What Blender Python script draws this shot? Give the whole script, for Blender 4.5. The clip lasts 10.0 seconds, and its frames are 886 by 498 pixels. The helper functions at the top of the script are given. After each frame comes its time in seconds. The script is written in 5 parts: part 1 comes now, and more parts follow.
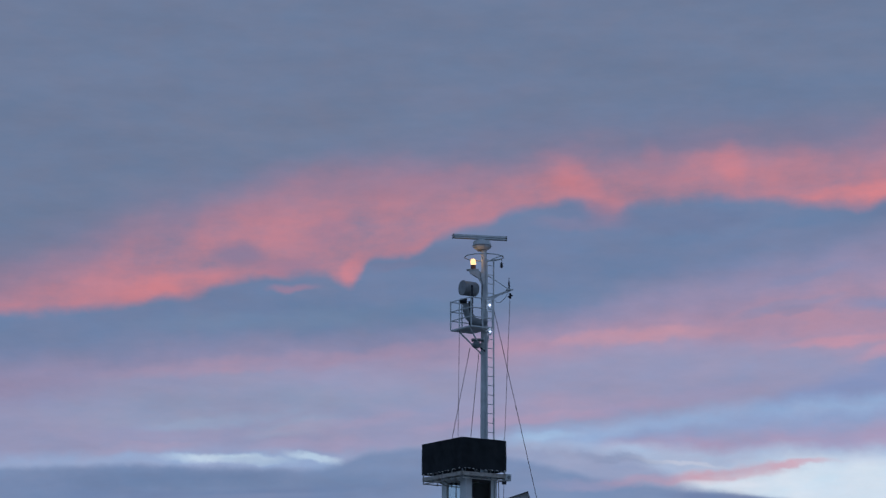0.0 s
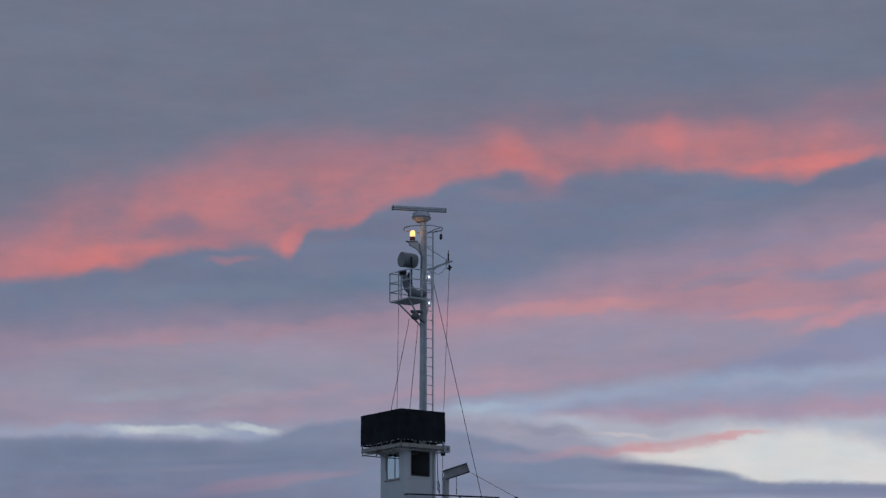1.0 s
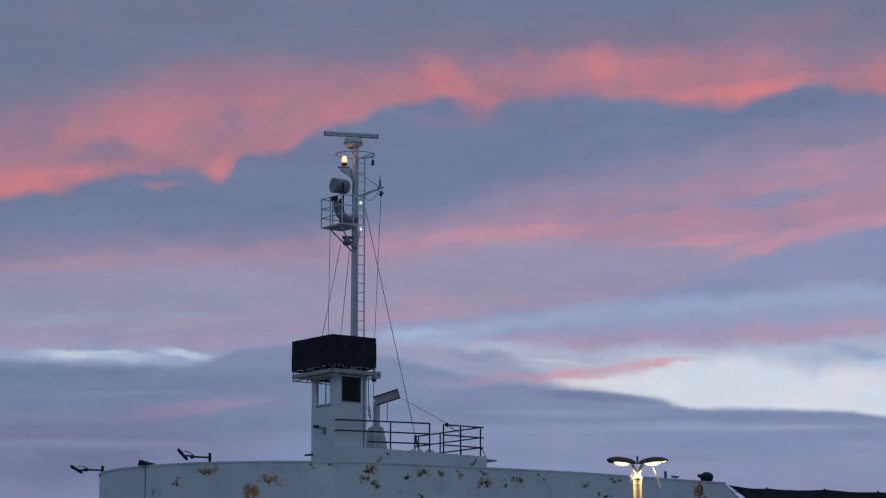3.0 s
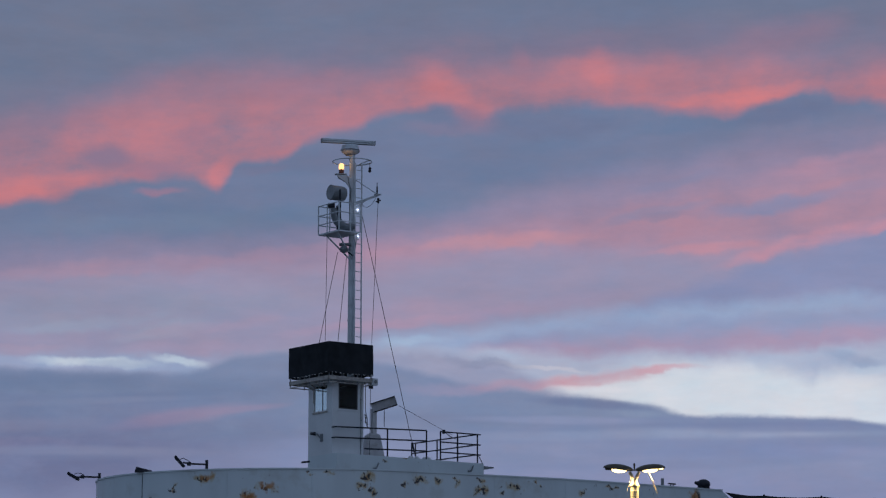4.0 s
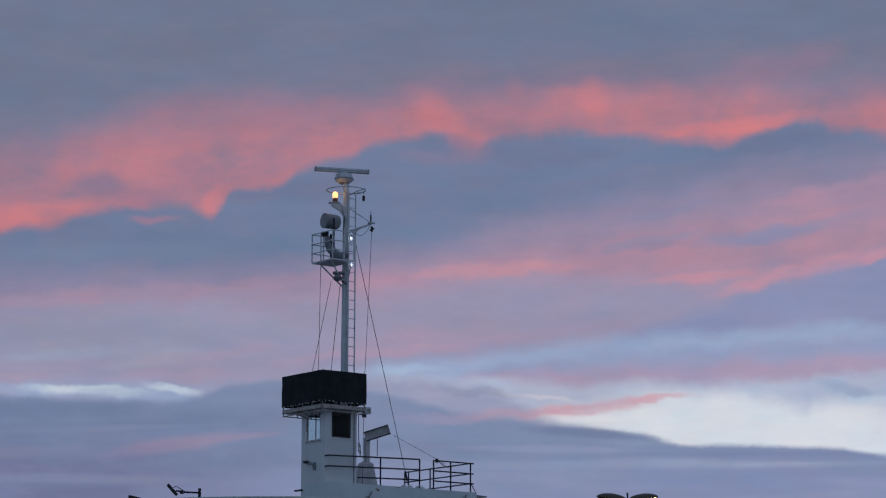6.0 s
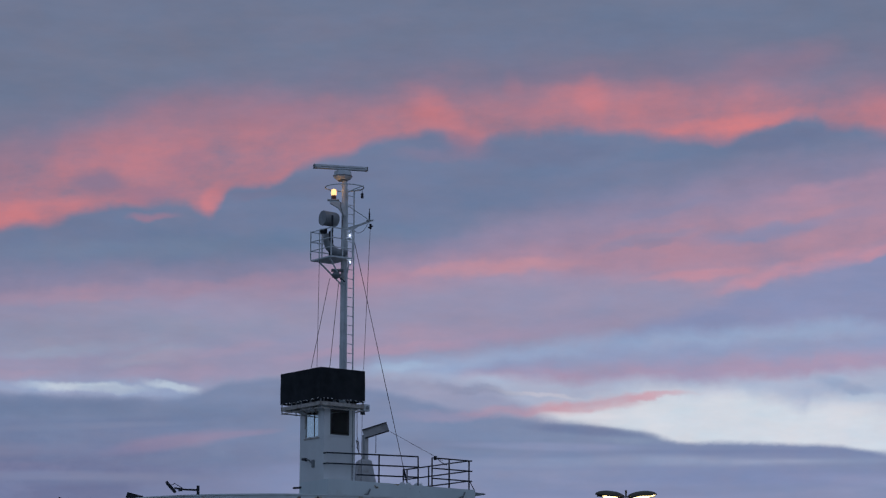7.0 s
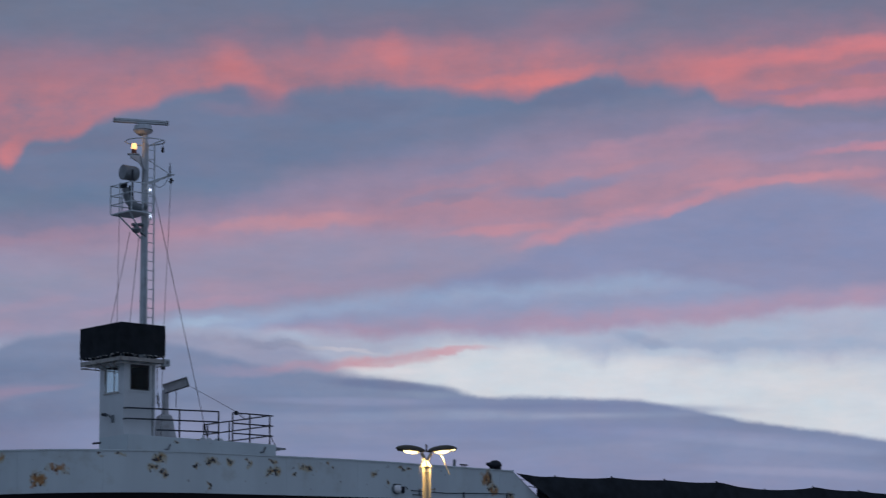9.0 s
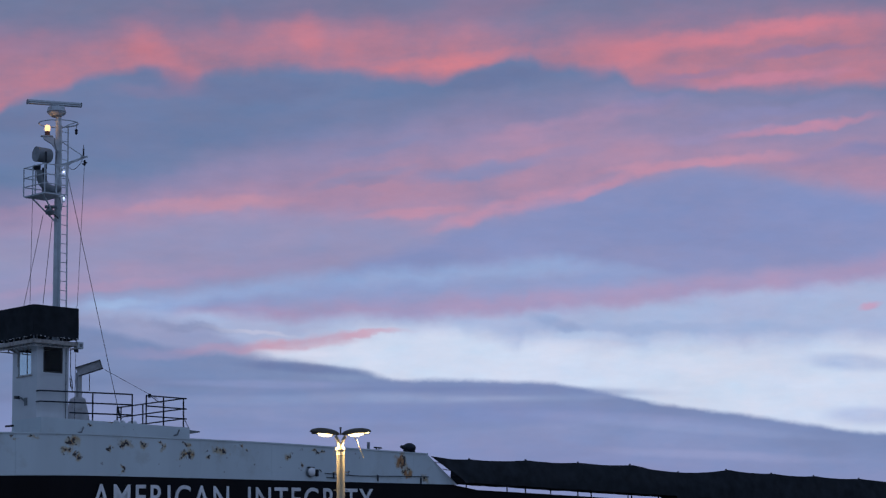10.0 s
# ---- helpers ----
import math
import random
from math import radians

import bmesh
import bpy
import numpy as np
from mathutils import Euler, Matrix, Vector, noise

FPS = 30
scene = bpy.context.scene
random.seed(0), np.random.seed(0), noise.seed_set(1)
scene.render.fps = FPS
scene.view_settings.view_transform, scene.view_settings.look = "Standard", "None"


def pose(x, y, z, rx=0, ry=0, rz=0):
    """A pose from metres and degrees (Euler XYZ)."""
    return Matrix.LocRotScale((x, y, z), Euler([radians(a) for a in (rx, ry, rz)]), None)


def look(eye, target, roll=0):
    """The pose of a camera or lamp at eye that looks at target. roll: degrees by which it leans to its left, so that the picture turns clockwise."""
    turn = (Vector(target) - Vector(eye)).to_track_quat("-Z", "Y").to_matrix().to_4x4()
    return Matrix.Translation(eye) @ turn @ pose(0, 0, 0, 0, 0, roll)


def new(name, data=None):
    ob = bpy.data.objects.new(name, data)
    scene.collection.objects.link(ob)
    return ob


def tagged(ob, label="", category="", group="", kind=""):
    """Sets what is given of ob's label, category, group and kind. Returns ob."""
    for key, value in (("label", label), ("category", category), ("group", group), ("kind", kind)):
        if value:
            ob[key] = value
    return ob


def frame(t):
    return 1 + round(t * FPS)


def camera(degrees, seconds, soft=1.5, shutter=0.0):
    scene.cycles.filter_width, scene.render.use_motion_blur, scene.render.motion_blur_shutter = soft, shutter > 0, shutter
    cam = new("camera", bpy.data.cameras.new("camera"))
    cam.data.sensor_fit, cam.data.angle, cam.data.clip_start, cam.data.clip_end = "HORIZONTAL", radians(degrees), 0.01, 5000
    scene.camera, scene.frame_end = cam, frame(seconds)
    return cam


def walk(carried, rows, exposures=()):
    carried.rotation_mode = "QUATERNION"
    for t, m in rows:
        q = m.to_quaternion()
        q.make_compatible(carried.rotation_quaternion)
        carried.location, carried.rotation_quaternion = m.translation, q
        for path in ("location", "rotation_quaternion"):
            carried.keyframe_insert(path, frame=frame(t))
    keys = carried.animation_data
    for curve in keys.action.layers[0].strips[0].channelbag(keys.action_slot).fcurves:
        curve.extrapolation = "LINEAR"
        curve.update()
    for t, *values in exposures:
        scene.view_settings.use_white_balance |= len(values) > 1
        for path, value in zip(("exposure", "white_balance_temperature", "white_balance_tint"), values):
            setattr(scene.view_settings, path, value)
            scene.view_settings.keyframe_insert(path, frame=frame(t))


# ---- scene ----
cam = camera(17.148, 10.0, soft=1.25, shutter=0.4)
EYE = Vector((0.0, 0.0, 1.6))


def aim(yaw, pitch, roll):
    a, b = radians(yaw), radians(pitch)
    way = Vector((math.sin(a) * math.cos(b), math.cos(a) * math.cos(b), math.sin(b)))
    return look(EYE, EYE + way, roll)


PATH = [
    (0, -0.855, 11.576, 0.147),
    (0.5, -0.245, 11.331, 0.147),
    (1, 0.352, 11.024, 0.019),
    (1.5, 0.769, 10.375, 0.154),
    (2, 1.095, 9.684, 0.089),
    (2.5, 1.474, 9.534, 0.062),
    (3, 1.707, 9.585, 0.042),
    (4.5, 1.811, 9.875, 0.079),
    (5, 1.898, 10.124, 0.138),
    (5.5, 1.884, 10.301, 0.175),
    (7, 1.920, 10.232, 0.189),
    (7.5, 2.094, 10.262, 0.166),
    (8, 3.001, 10.226, 0.092),
    (8.5, 4.380, 9.808, -0.112),
    (9, 5.851, 9.346, -0.358),
    (9.5, 7.042, 9.114, -0.550),
    (10, 7.538, 9.000, -0.523),
]
LIGHT = [
    (0, 0.130, 6250, 5),
    (0.25, 0.040, 7000, 10),
    (0.5, 0.060, 7300, 10),
    (1.0, -0.010, 7500, 10),
    (1.5, 0.040, 7050, 10),
    (2.5, 0.040, 6720, 10),
    (5.0, 0.0, 6740, 10),
    (5.5, 0.040, 6820, 10),
    (7.5, 0.030, 6720, 10),
    (8.5, 0.020, 7000, 10),
    (9.0, 0.010, 6850, 10),
    (9.5, 0.040, 6330, 11),
    (10.0, 0.070, 6100, 13),
]
walk(cam, [(t, aim(y, p, r)) for t, y, p, r in PATH], LIGHT)


# ---- world: dusk sky of layered cloud ----
def lin(c):
    out = []
    for v in c:
        v = v / 255
        out.append(v / 12.92 if v < 0.04045 else ((v + 0.055) / 1.055) ** 2.4)
    return (*out, 1.0)


world = bpy.data.worlds.new("dusk_sky")
scene.world = world
world.use_nodes = True
wt = world.node_tree
wt.nodes.clear()
AZ0, AZ1, EL0, EL1 = -12.0, 18.0, 2.0, 18.0


def wnode(kind, **props):
    n = wt.nodes.new(kind)
    for k, v in props.items():
        if k == "operation":
            n.operation = v
        elif k == "noise_dimensions":
            n.noise_dimensions = v
    return n


def wmath(op, a, b=None, c=None):
    n = wnode("ShaderNodeMath", operation=op)
    for i, v in enumerate((a, b, c)):
        if v is None:
            continue
        if isinstance(v, (int, float)):
            n.inputs[i].default_value = v
        else:
            wt.links.new(v, n.inputs[i])
    return n.outputs[0]


def wcombine(x, y, z):
    n = wnode("ShaderNodeCombineXYZ")
    for i, v in enumerate((x, y, z)):
        if isinstance(v, (int, float)):
            n.inputs[i].default_value = v
        else:
            wt.links.new(v, n.inputs[i])
    return n.outputs[0]


def wnoise(vec, scale, detail, rough=0.55):
    n = wnode("ShaderNodeTexNoise")
    n.inputs["Scale"].default_value = scale
    n.inputs["Detail"].default_value = detail
    n.inputs["Roughness"].default_value = rough
    wt.links.new(vec, n.inputs["Vector"])
    return wmath("SUBTRACT", n.outputs[0], 0.5)


coord = wnode("ShaderNodeTexCoord")
split = wnode("ShaderNodeSeparateXYZ")
wt.links.new(coord.outputs["Generated"], split.inputs[0])
dx, dy, dz = split.outputs
azim = wmath("MULTIPLY", wmath("ARCTAN2", dx, dy), 57.29578)
elev = wmath("MULTIPLY", wmath("ARCSINE", dz), 57.29578)
# slow and fine waviness of the cloud edges, stretched along the horizon
flat = wcombine(wmath("MULTIPLY", azim, 0.35), elev, 0.0)
puff = wcombine(wmath("MULTIPLY", azim, 0.8), elev, 7.3)
wave = wnoise(flat, 0.7, 3.0)
fine = wnoise(puff, 1.5, 3.5, 0.5)
edge_rough = wmath("ADD", elev, wmath("ADD", wmath("MULTIPLY", wave, 0.34), wmath("MULTIPLY", fine, 0.36)))
tiny = wnoise(wcombine(wmath("MULTIPLY", azim, 0.7), elev, 17.0), 5.5, 4.0, 0.6)
edge_rough = wmath("ADD", edge_rough, wmath("MULTIPLY", tiny, 0.08))
edge_calm = wmath("ADD", elev, wmath("MULTIPLY", wave, 0.16))
edge_low = wmath("ADD", edge_calm, wmath("MULTIPLY", wmath("ADD", fine, tiny), 0.07))
bits = wnoise(wcombine(wmath("MULTIPLY", azim, 0.45), wmath("ADD", elev, wmath("MULTIPLY", azim, -0.06)), 11.0), 1.25, 5.0, 0.6)
curl = wnoise(wcombine(azim, wmath("MULTIPLY", elev, 0.9), 21.0), 1.1, 4.0, 0.55)
ragged = wmath("ADD", wmath("MULTIPLY", bits, 3.2), wmath("MULTIPLY", curl, 1.8))
side = wnoise(wcombine(azim, elev, 3.1), 0.8, 3.0)
azim_w = wmath("ADD", azim, wmath("MULTIPLY", side, 0.5))
along = wmath("DIVIDE", wmath("SUBTRACT", azim_w, AZ0), AZ1 - AZ0)
where = wcombine(azim_w, edge_rough, 0.0)
where_low = wcombine(azim_w, edge_calm, 0.0)
base = wnode("ShaderNodeRGB")
base.outputs[0].default_value = lin((107, 118, 146))
sky = base.outputs[0]


def over(mask, colour, amount):
    global sky
    m = wnode("ShaderNodeMix")
    m.data_type = "RGBA"
    wt.links.new(wmath("MULTIPLY", mask, amount), m.inputs["Factor"])
    wt.links.new(sky, m.inputs[6])
    m.inputs[7].default_value = lin(colour)
    sky = m.outputs[2]


def patchy(mask, patches):
    """Thins a mask by a ragged pattern."""
    n = wmath("MULTIPLY_ADD", ragged, patches, 1.0 - patches * 0.45)
    n.node.use_clamp = True
    return wmath("MULTIPLY", mask, n)


def layer(colour, soft, amount, patches, height, edge):
    """A sheet of cloud below an upper edge, given as (azimuth, elevation) in degrees."""
    ramp = wnode("ShaderNodeValToRGB")
    ramp.color_ramp.interpolation = "CARDINAL"
    el = ramp.color_ramp.elements
    while len(el) < len(edge):
        el.new(0.5)
    for e, (a, v) in zip(el, edge):
        e.position = (a - AZ0) / (AZ1 - AZ0)
    for e, (a, v) in zip(el, edge):
        g = (v - EL0) / (EL1 - EL0)
        e.color = (g, g, g, 1)
    wt.links.new(along, ramp.inputs[0])
    top = wmath("ADD", wmath("MULTIPLY", ramp.outputs[0], EL1 - EL0), EL0)
    m = wnode("ShaderNodeMapRange")
    m.interpolation_type = "SMOOTHSTEP"
    m.inputs["From Min"].default_value = -soft
    m.inputs["From Max"].default_value = soft
    wt.links.new(wmath("SUBTRACT", top, height), m.inputs["Value"])
    over(patchy(m.outputs[0], patches) if patches else m.outputs[0], colour, amount)


def streak(az, el, half_length, half_height, tilt, colour, amount):
    """A soft lens-shaped wisp."""
    p = wnode("ShaderNodeMapping")
    p.vector_type = "TEXTURE"
    p.inputs["Location"].default_value = (az, el, 0)
    p.inputs["Rotation"].default_value = (0, 0, radians(tilt))
    p.inputs["Scale"].default_value = (half_length, half_height, 1)
    wt.links.new(where if el > 7.0 else where_low, p.inputs["Vector"])
    g = wnode("ShaderNodeTexGradient")
    g.gradient_type = "SPHERICAL"
    wt.links.new(p.outputs[0], g.inputs[0])
    m = wnode("ShaderNodeMapRange")
    m.interpolation_type = "SMOOTHSTEP"
    m.inputs["From Max"].default_value = 0.75
    wt.links.new(g.outputs[1], m.inputs["Value"])
    over(patchy(m.outputs[0], 0.45), colour, amount)


layer((134, 119, 146), 0.771, 0.75, 0.4, edge_rough, [(-9.61, 11.24), (-6.92, 12.26), (-4.71, 12.70), (-2.48, 13.19), (-0.23, 13.50), (1.47, 13.78), (4.30, 13.94), (7.11, 13.89), (9.91, 13.88), (12.67, 13.93), (16.34, 13.85)])
layer((163, 122, 143), 0.463, 0.83, 0.35, edge_rough, [(-9.60, 10.87), (-7.28, 11.77), (-5.64, 12.31), (-4.42, 12.86), (-3.42, 13.15), (-1.96, 13.24), (-1.06, 13.11), (-0.16, 13.06), (0.75, 13.28), (1.65, 13.48), (2.44, 13.34), (3.34, 13.28), (4.14, 13.44), (4.81, 13.60), (5.60, 13.50), (6.72, 13.41), (8.40, 13.42), (8.78, 13.33), (10.65, 13.25), (12.10, 13.33), (13.20, 13.43), (16.32, 13.48)])
layer((201, 125, 133), 0.330, 0.5, 0.75, edge_rough, [(-9.58, 10.39), (-7.27, 11.37), (-6.29, 11.72), (-5.08, 12.16), (-3.97, 12.44), (-2.29, 12.54), (-0.60, 12.62), (0.75, 13.01), (1.65, 13.25), (2.78, 13.06), (3.46, 13.01), (4.36, 13.36), (4.92, 13.43), (5.60, 13.26), (7.05, 13.14), (8.40, 13.20), (9.00, 13.09), (10.64, 13.10), (12.09, 13.20), (13.19, 13.25), (16.31, 13.32)])
layer((102, 122, 156), 0.150, 0.97, 0.08, edge_rough, [(-9.58, 10.16), (-7.24, 10.41), (-5.60, 10.63), (-5.27, 10.83), (-4.94, 10.97), (-3.94, 11.03), (-3.22, 11.05), (-2.77, 10.84), (-2.55, 10.92), (-2.36, 11.19), (-2.16, 11.38), (-1.27, 11.49), (-0.88, 11.74), (-0.54, 11.93), (0.02, 12.02), (0.32, 12.25), (1.31, 12.43), (1.82, 12.48), (2.16, 12.33), (2.64, 12.23), (2.89, 12.36), (3.62, 12.53), (5.59, 12.52), (6.60, 12.39), (7.71, 12.36), (8.50, 12.63), (9.33, 12.75), (9.55, 12.51), (10.90, 12.46), (11.40, 12.12), (13.91, 12.00), (16.27, 11.99)])
layer((151, 136, 166), 0.500, 0.85, 0.22, edge_rough, [(-9.55, 9.25), (-7.22, 9.47), (-5.03, 9.64), (-2.81, 9.80), (-0.58, 10.00), (0.53, 10.12), (1.65, 10.32), (2.77, 10.67), (4.45, 10.99), (5.57, 11.17), (6.69, 11.38), (7.81, 11.66), (8.92, 11.92), (9.31, 11.85), (10.96, 11.99), (12.05, 11.82), (16.23, 11.71)])
layer((184, 138, 157), 0.300, 0.6, 0.45, edge_rough, [(-9.51, 8.06), (-6.81, 8.57), (-4.63, 9.05), (-2.43, 9.28), (-0.58, 9.54), (0.76, 9.82), (2.03, 10.01), (3.71, 10.20), (5.39, 10.52), (7.07, 10.80), (8.73, 10.96), (8.73, 11.01), (10.59, 11.24), (12.04, 11.03), (13.65, 10.90), (16.21, 10.94)])
layer((145, 144, 175), 0.360, 1, 0.1, edge_rough, [(-9.52, 8.50), (-6.82, 8.89), (-4.64, 9.20), (-2.42, 9.33), (-0.20, 9.41), (0.76, 9.41), (2.32, 9.68), (3.33, 9.74), (4.44, 9.68), (6.11, 9.60), (7.55, 9.63), (8.55, 9.72), (8.95, 9.66), (9.43, 9.88), (9.82, 9.92), (10.92, 10.29), (12.01, 10.46), (13.10, 10.49), (14.70, 10.19), (16.16, 9.81)])
layer((124, 139, 181), 0.260, 0.75, 0.15, edge_rough, [(-9.47, 6.92), (0.93, 7.51), (3.88, 7.89), (5.32, 8.43), (6.66, 8.96), (7.77, 9.36), (8.83, 9.65), (8.95, 9.69), (9.95, 10.03), (9.95, 10.05), (10.83, 10.30), (11.47, 10.39), (12.13, 10.45), (13.22, 10.41), (14.29, 10.22), (16.06, 9.80)])
layer((144, 147, 182), 0.496, 0.6, 0.3, edge_rough, [(-9.35, 3.70), (5.36, 7.06), (7.59, 8.57), (9.25, 8.98), (11.43, 9.15), (13.60, 9.31), (16.14, 9.33)])
layer((148, 168, 203), 0.220, 0.95, 0.3, edge_rough, [(-9.48, 7.40), (-6.78, 7.52), (-4.60, 7.65), (-2.40, 7.54), (-0.74, 7.72), (0.26, 7.92), (1.15, 8.12), (2.26, 8.26), (3.15, 8.32), (4.82, 8.45), (6.48, 8.56), (8.14, 8.65), (9.79, 8.76), (11.09, 8.60), (12.49, 8.26), (16.10, 8.31)])
layer((139, 148, 184), 0.154, 0.85, 0.3, edge_rough, [(-9.38, 4.77), (-0.72, 5.74), (0.93, 7.18), (2.70, 7.99), (4.26, 8.19), (6.48, 8.28), (8.69, 8.43), (10.53, 8.57), (11.95, 8.43), (13.03, 8.46), (16.11, 8.58)])
layer((170, 145, 173), 0.200, 0.78, 0.35, edge_rough, [(-9.38, 4.77), (-0.17, 5.96), (0.93, 7.07), (2.04, 7.69), (3.10, 7.90), (4.43, 7.97), (6.09, 7.98), (7.75, 8.09), (9.12, 8.09), (9.12, 8.18), (10.86, 8.24), (12.38, 8.35), (14.10, 8.48), (15.23, 8.58), (16.12, 8.67)])
layer((166, 179, 206), 0.160, 1, 0.2, edge_rough, [(-9.38, 4.77), (-0.18, 7.06), (0.48, 7.65), (1.65, 7.74), (3.10, 7.76), (4.26, 7.71), (6.48, 7.69), (8.13, 7.74), (9.10, 7.72), (9.10, 7.79), (10.85, 7.82), (12.36, 7.95), (14.09, 8.08), (16.10, 8.24)])
layer((205, 213, 226), 0.270, 1, 0.12, edge_rough, [(-9.38, 4.77), (2.59, 5.97), (3.37, 6.77), (3.87, 7.07), (4.81, 7.27), (5.91, 7.39), (7.57, 7.46), (9.21, 7.16), (9.21, 7.28), (10.84, 7.14), (12.45, 7.10), (15.18, 7.09), (16.05, 7.06)])
layer((143, 149, 180), 0.170, 0.95, 0.2, edge_rough, [(-9.47, 7.22), (-6.78, 7.33), (-4.60, 7.28), (-3.17, 7.34), (-2.40, 7.64), (-1.29, 7.80), (0.26, 7.74), (1.48, 7.69), (2.59, 7.56), (3.21, 7.34), (3.76, 7.03), (4.26, 6.85), (4.86, 6.67), (5.41, 6.23), (8.62, 4.85), (15.93, 4.11)])
layer((117, 133, 168), 0.090, 0.95, 0.1, edge_low, [(-9.47, 7.20), (-6.78, 7.30), (-4.59, 7.26), (-3.17, 7.32), (-2.40, 7.57), (-1.29, 7.68), (-0.18, 7.54), (0.93, 7.42), (1.82, 7.18), (2.70, 7.03), (3.70, 6.90), (4.91, 6.78), (5.58, 6.70), (5.97, 6.65), (6.22, 6.56), (6.62, 6.40), (7.17, 6.11), (7.65, 5.56), (15.93, 4.11)])
layer((121, 135, 171), 0.070, 1, 0, edge_low, [(-9.42, 5.84), (-0.17, 6.13), (3.14, 6.25), (4.25, 6.38), (5.90, 6.45), (7.00, 6.46), (7.99, 6.46), (9.06, 6.40), (9.07, 6.41), (10.17, 6.27), (11.34, 6.02), (12.41, 5.84), (13.47, 5.68), (14.42, 5.54), (15.12, 5.41), (15.98, 5.27)])
layer((137, 147, 184), 0.287, 0.8, 0.5, edge_calm, [(-9.42, 5.95), (-0.17, 5.96), (4.25, 5.97), (6.45, 6.01), (9.72, 5.92), (11.87, 5.57), (15.96, 4.85)])
layer((130, 138, 176), 0.441, 0.8, 0.2, edge_calm, [(-9.40, 5.30), (-0.17, 5.31), (6.44, 5.41), (10.78, 5.04), (15.94, 4.43)])
streak(-3.73, 8.09, 1.32, 0.24, 8, (148, 163, 190), 0.6)
streak(-6.15, 8.19, 2.20, 0.29, 5, (146, 150, 178), 0.5)
streak(-3.17, 7.75, 2.87, 0.17, 3, (158, 146, 176), 0.6)
streak(-6.57, 7.63, 1.54, 0.15, 4, (160, 145, 172), 0.6)
streak(-3.37, 6.41, 1.98, 0.22, 9, (160, 140, 168), 0.75)
streak(-6.42, 5.90, 1.43, 0.15, 0, (155, 140, 170), 0.6)
streak(-2.16, 6.58, 1.32, 0.10, 7, (158, 140, 168), 0.5)
streak(-5.90, 6.86, 6.17, 0.53, 0, (108, 124, 160), 0.85)
streak(-5.14, 6.94, 2.87, 0.15, 2, (122, 137, 170), 0.6)
streak(-1.84, 7.05, 2.75, 0.18, -2, (122, 137, 170), 0.6)
streak(-7.27, 5.56, 8.82, 1.43, 3, (104, 112, 149), 0.9)
streak(-4.02, 5.71, 3.31, 0.15, 2, (118, 128, 162), 0.5)
streak(2.26, 7.01, 1.76, 0.18, 3, (155, 145, 175), 0.5)
streak(9.04, 9.84, 2.53, 0.22, 14, (200, 141, 158), 0.8)
streak(7.05, 9.70, 1.76, 0.15, 6, (196, 141, 158), 0.6)
streak(9.85, 11.37, 2.87, 0.29, 9, (180, 140, 164), 0.6)
streak(8.17, 10.49, 1.87, 0.22, 8, (126, 138, 176), 0.95)
streak(5.95, 10.35, 1.54, 0.15, 8, (134, 138, 172), 0.6)
streak(6.29, 10.95, 1.21, 0.15, 12, (124, 134, 170), 0.4)
streak(9.83, 10.81, 1.32, 0.13, 10, (150, 138, 170), 0.5)
streak(-4.62, 8.49, 5.29, 0.53, 4, (138, 146, 174), 0.7)
streak(-1.32, 10.35, 5.51, 0.37, 5, (104, 124, 156), 0.6)
streak(-1.78, 11.20, 0.77, 0.15, 10, (120, 118, 148), 0.5)
streak(13.51, 13.07, 3.31, 0.29, 5, (214, 128, 138), 0.8)
streak(11.42, 12.74, 1.32, 0.37, 20, (206, 126, 136), 0.6)
streak(12.06, 12.12, 0.77, 0.18, 8, (138, 124, 156), 0.6)
streak(12.67, 10.62, 2.64, 0.15, 3, (198, 141, 158), 0.8)
streak(10.48, 10.14, 1.65, 0.15, 20, (200, 141, 158), 0.7)
streak(11.50, 11.71, 1.32, 0.18, 10, (136, 130, 166), 0.6)
streak(14.00, 11.56, 2.20, 0.18, 6, (134, 134, 172), 0.6)
streak(15.14, 10.71, 1.21, 0.20, 8, (140, 134, 172), 0.6)
streak(13.12, 11.16, 1.76, 0.15, 6, (152, 138, 172), 0.5)
streak(12.14, 7.38, 3.97, 0.15, -1, (156, 172, 202), 0.8)
streak(9.76, 7.53, 0.77, 0.18, -18, (142, 156, 188), 0.75)
streak(10.41, 7.27, 1.76, 0.12, -2, (178, 194, 217), 0.6)
streak(4.97, 13.65, 4.63, 0.29, 3, (116, 117, 146), 0.5)
streak(0.92, 8.28, 3.09, 0.15, 7, (172, 146, 174), 0.7)
streak(-2.96, 8.13, 2.42, 0.15, 5, (160, 146, 174), 0.5)
streak(8.09, 6.13, 4.63, 0.18, 0, (146, 160, 192), 0.7)
streak(12.40, 5.45, 3.53, 0.15, -5, (146, 158, 193), 0.5)
streak(8.09, 5.78, 4.96, 0.29, -1, (116, 130, 172), 0.6)
streak(6.44, 5.52, 4.41, 0.15, 1, (118, 132, 170), 0.5)
streak(12.92, 4.91, 3.31, 0.13, -3, (152, 156, 190), 0.5)
streak(0.38, 6.40, 2.42, 0.18, -2, (118, 132, 166), 0.5)
streak(3.70, 6.08, 3.31, 0.15, 0, (140, 152, 185), 0.4)
streak(2.26, 5.64, 3.31, 0.15, 0, (120, 134, 168), 0.4)
streak(-4.18, 14.03, 3.86, 0.66, 6, (110, 117, 142), 0.6)
streak(5.43, 14.42, 4.41, 0.55, 4, (104, 120, 152), 0.5)
streak(-0.24, 14.54, 2.75, 0.44, 8, (116, 122, 150), 0.4)
streak(-5.04, 7.46, 1.53, 0.14, -1, (194, 207, 222), 0.95)
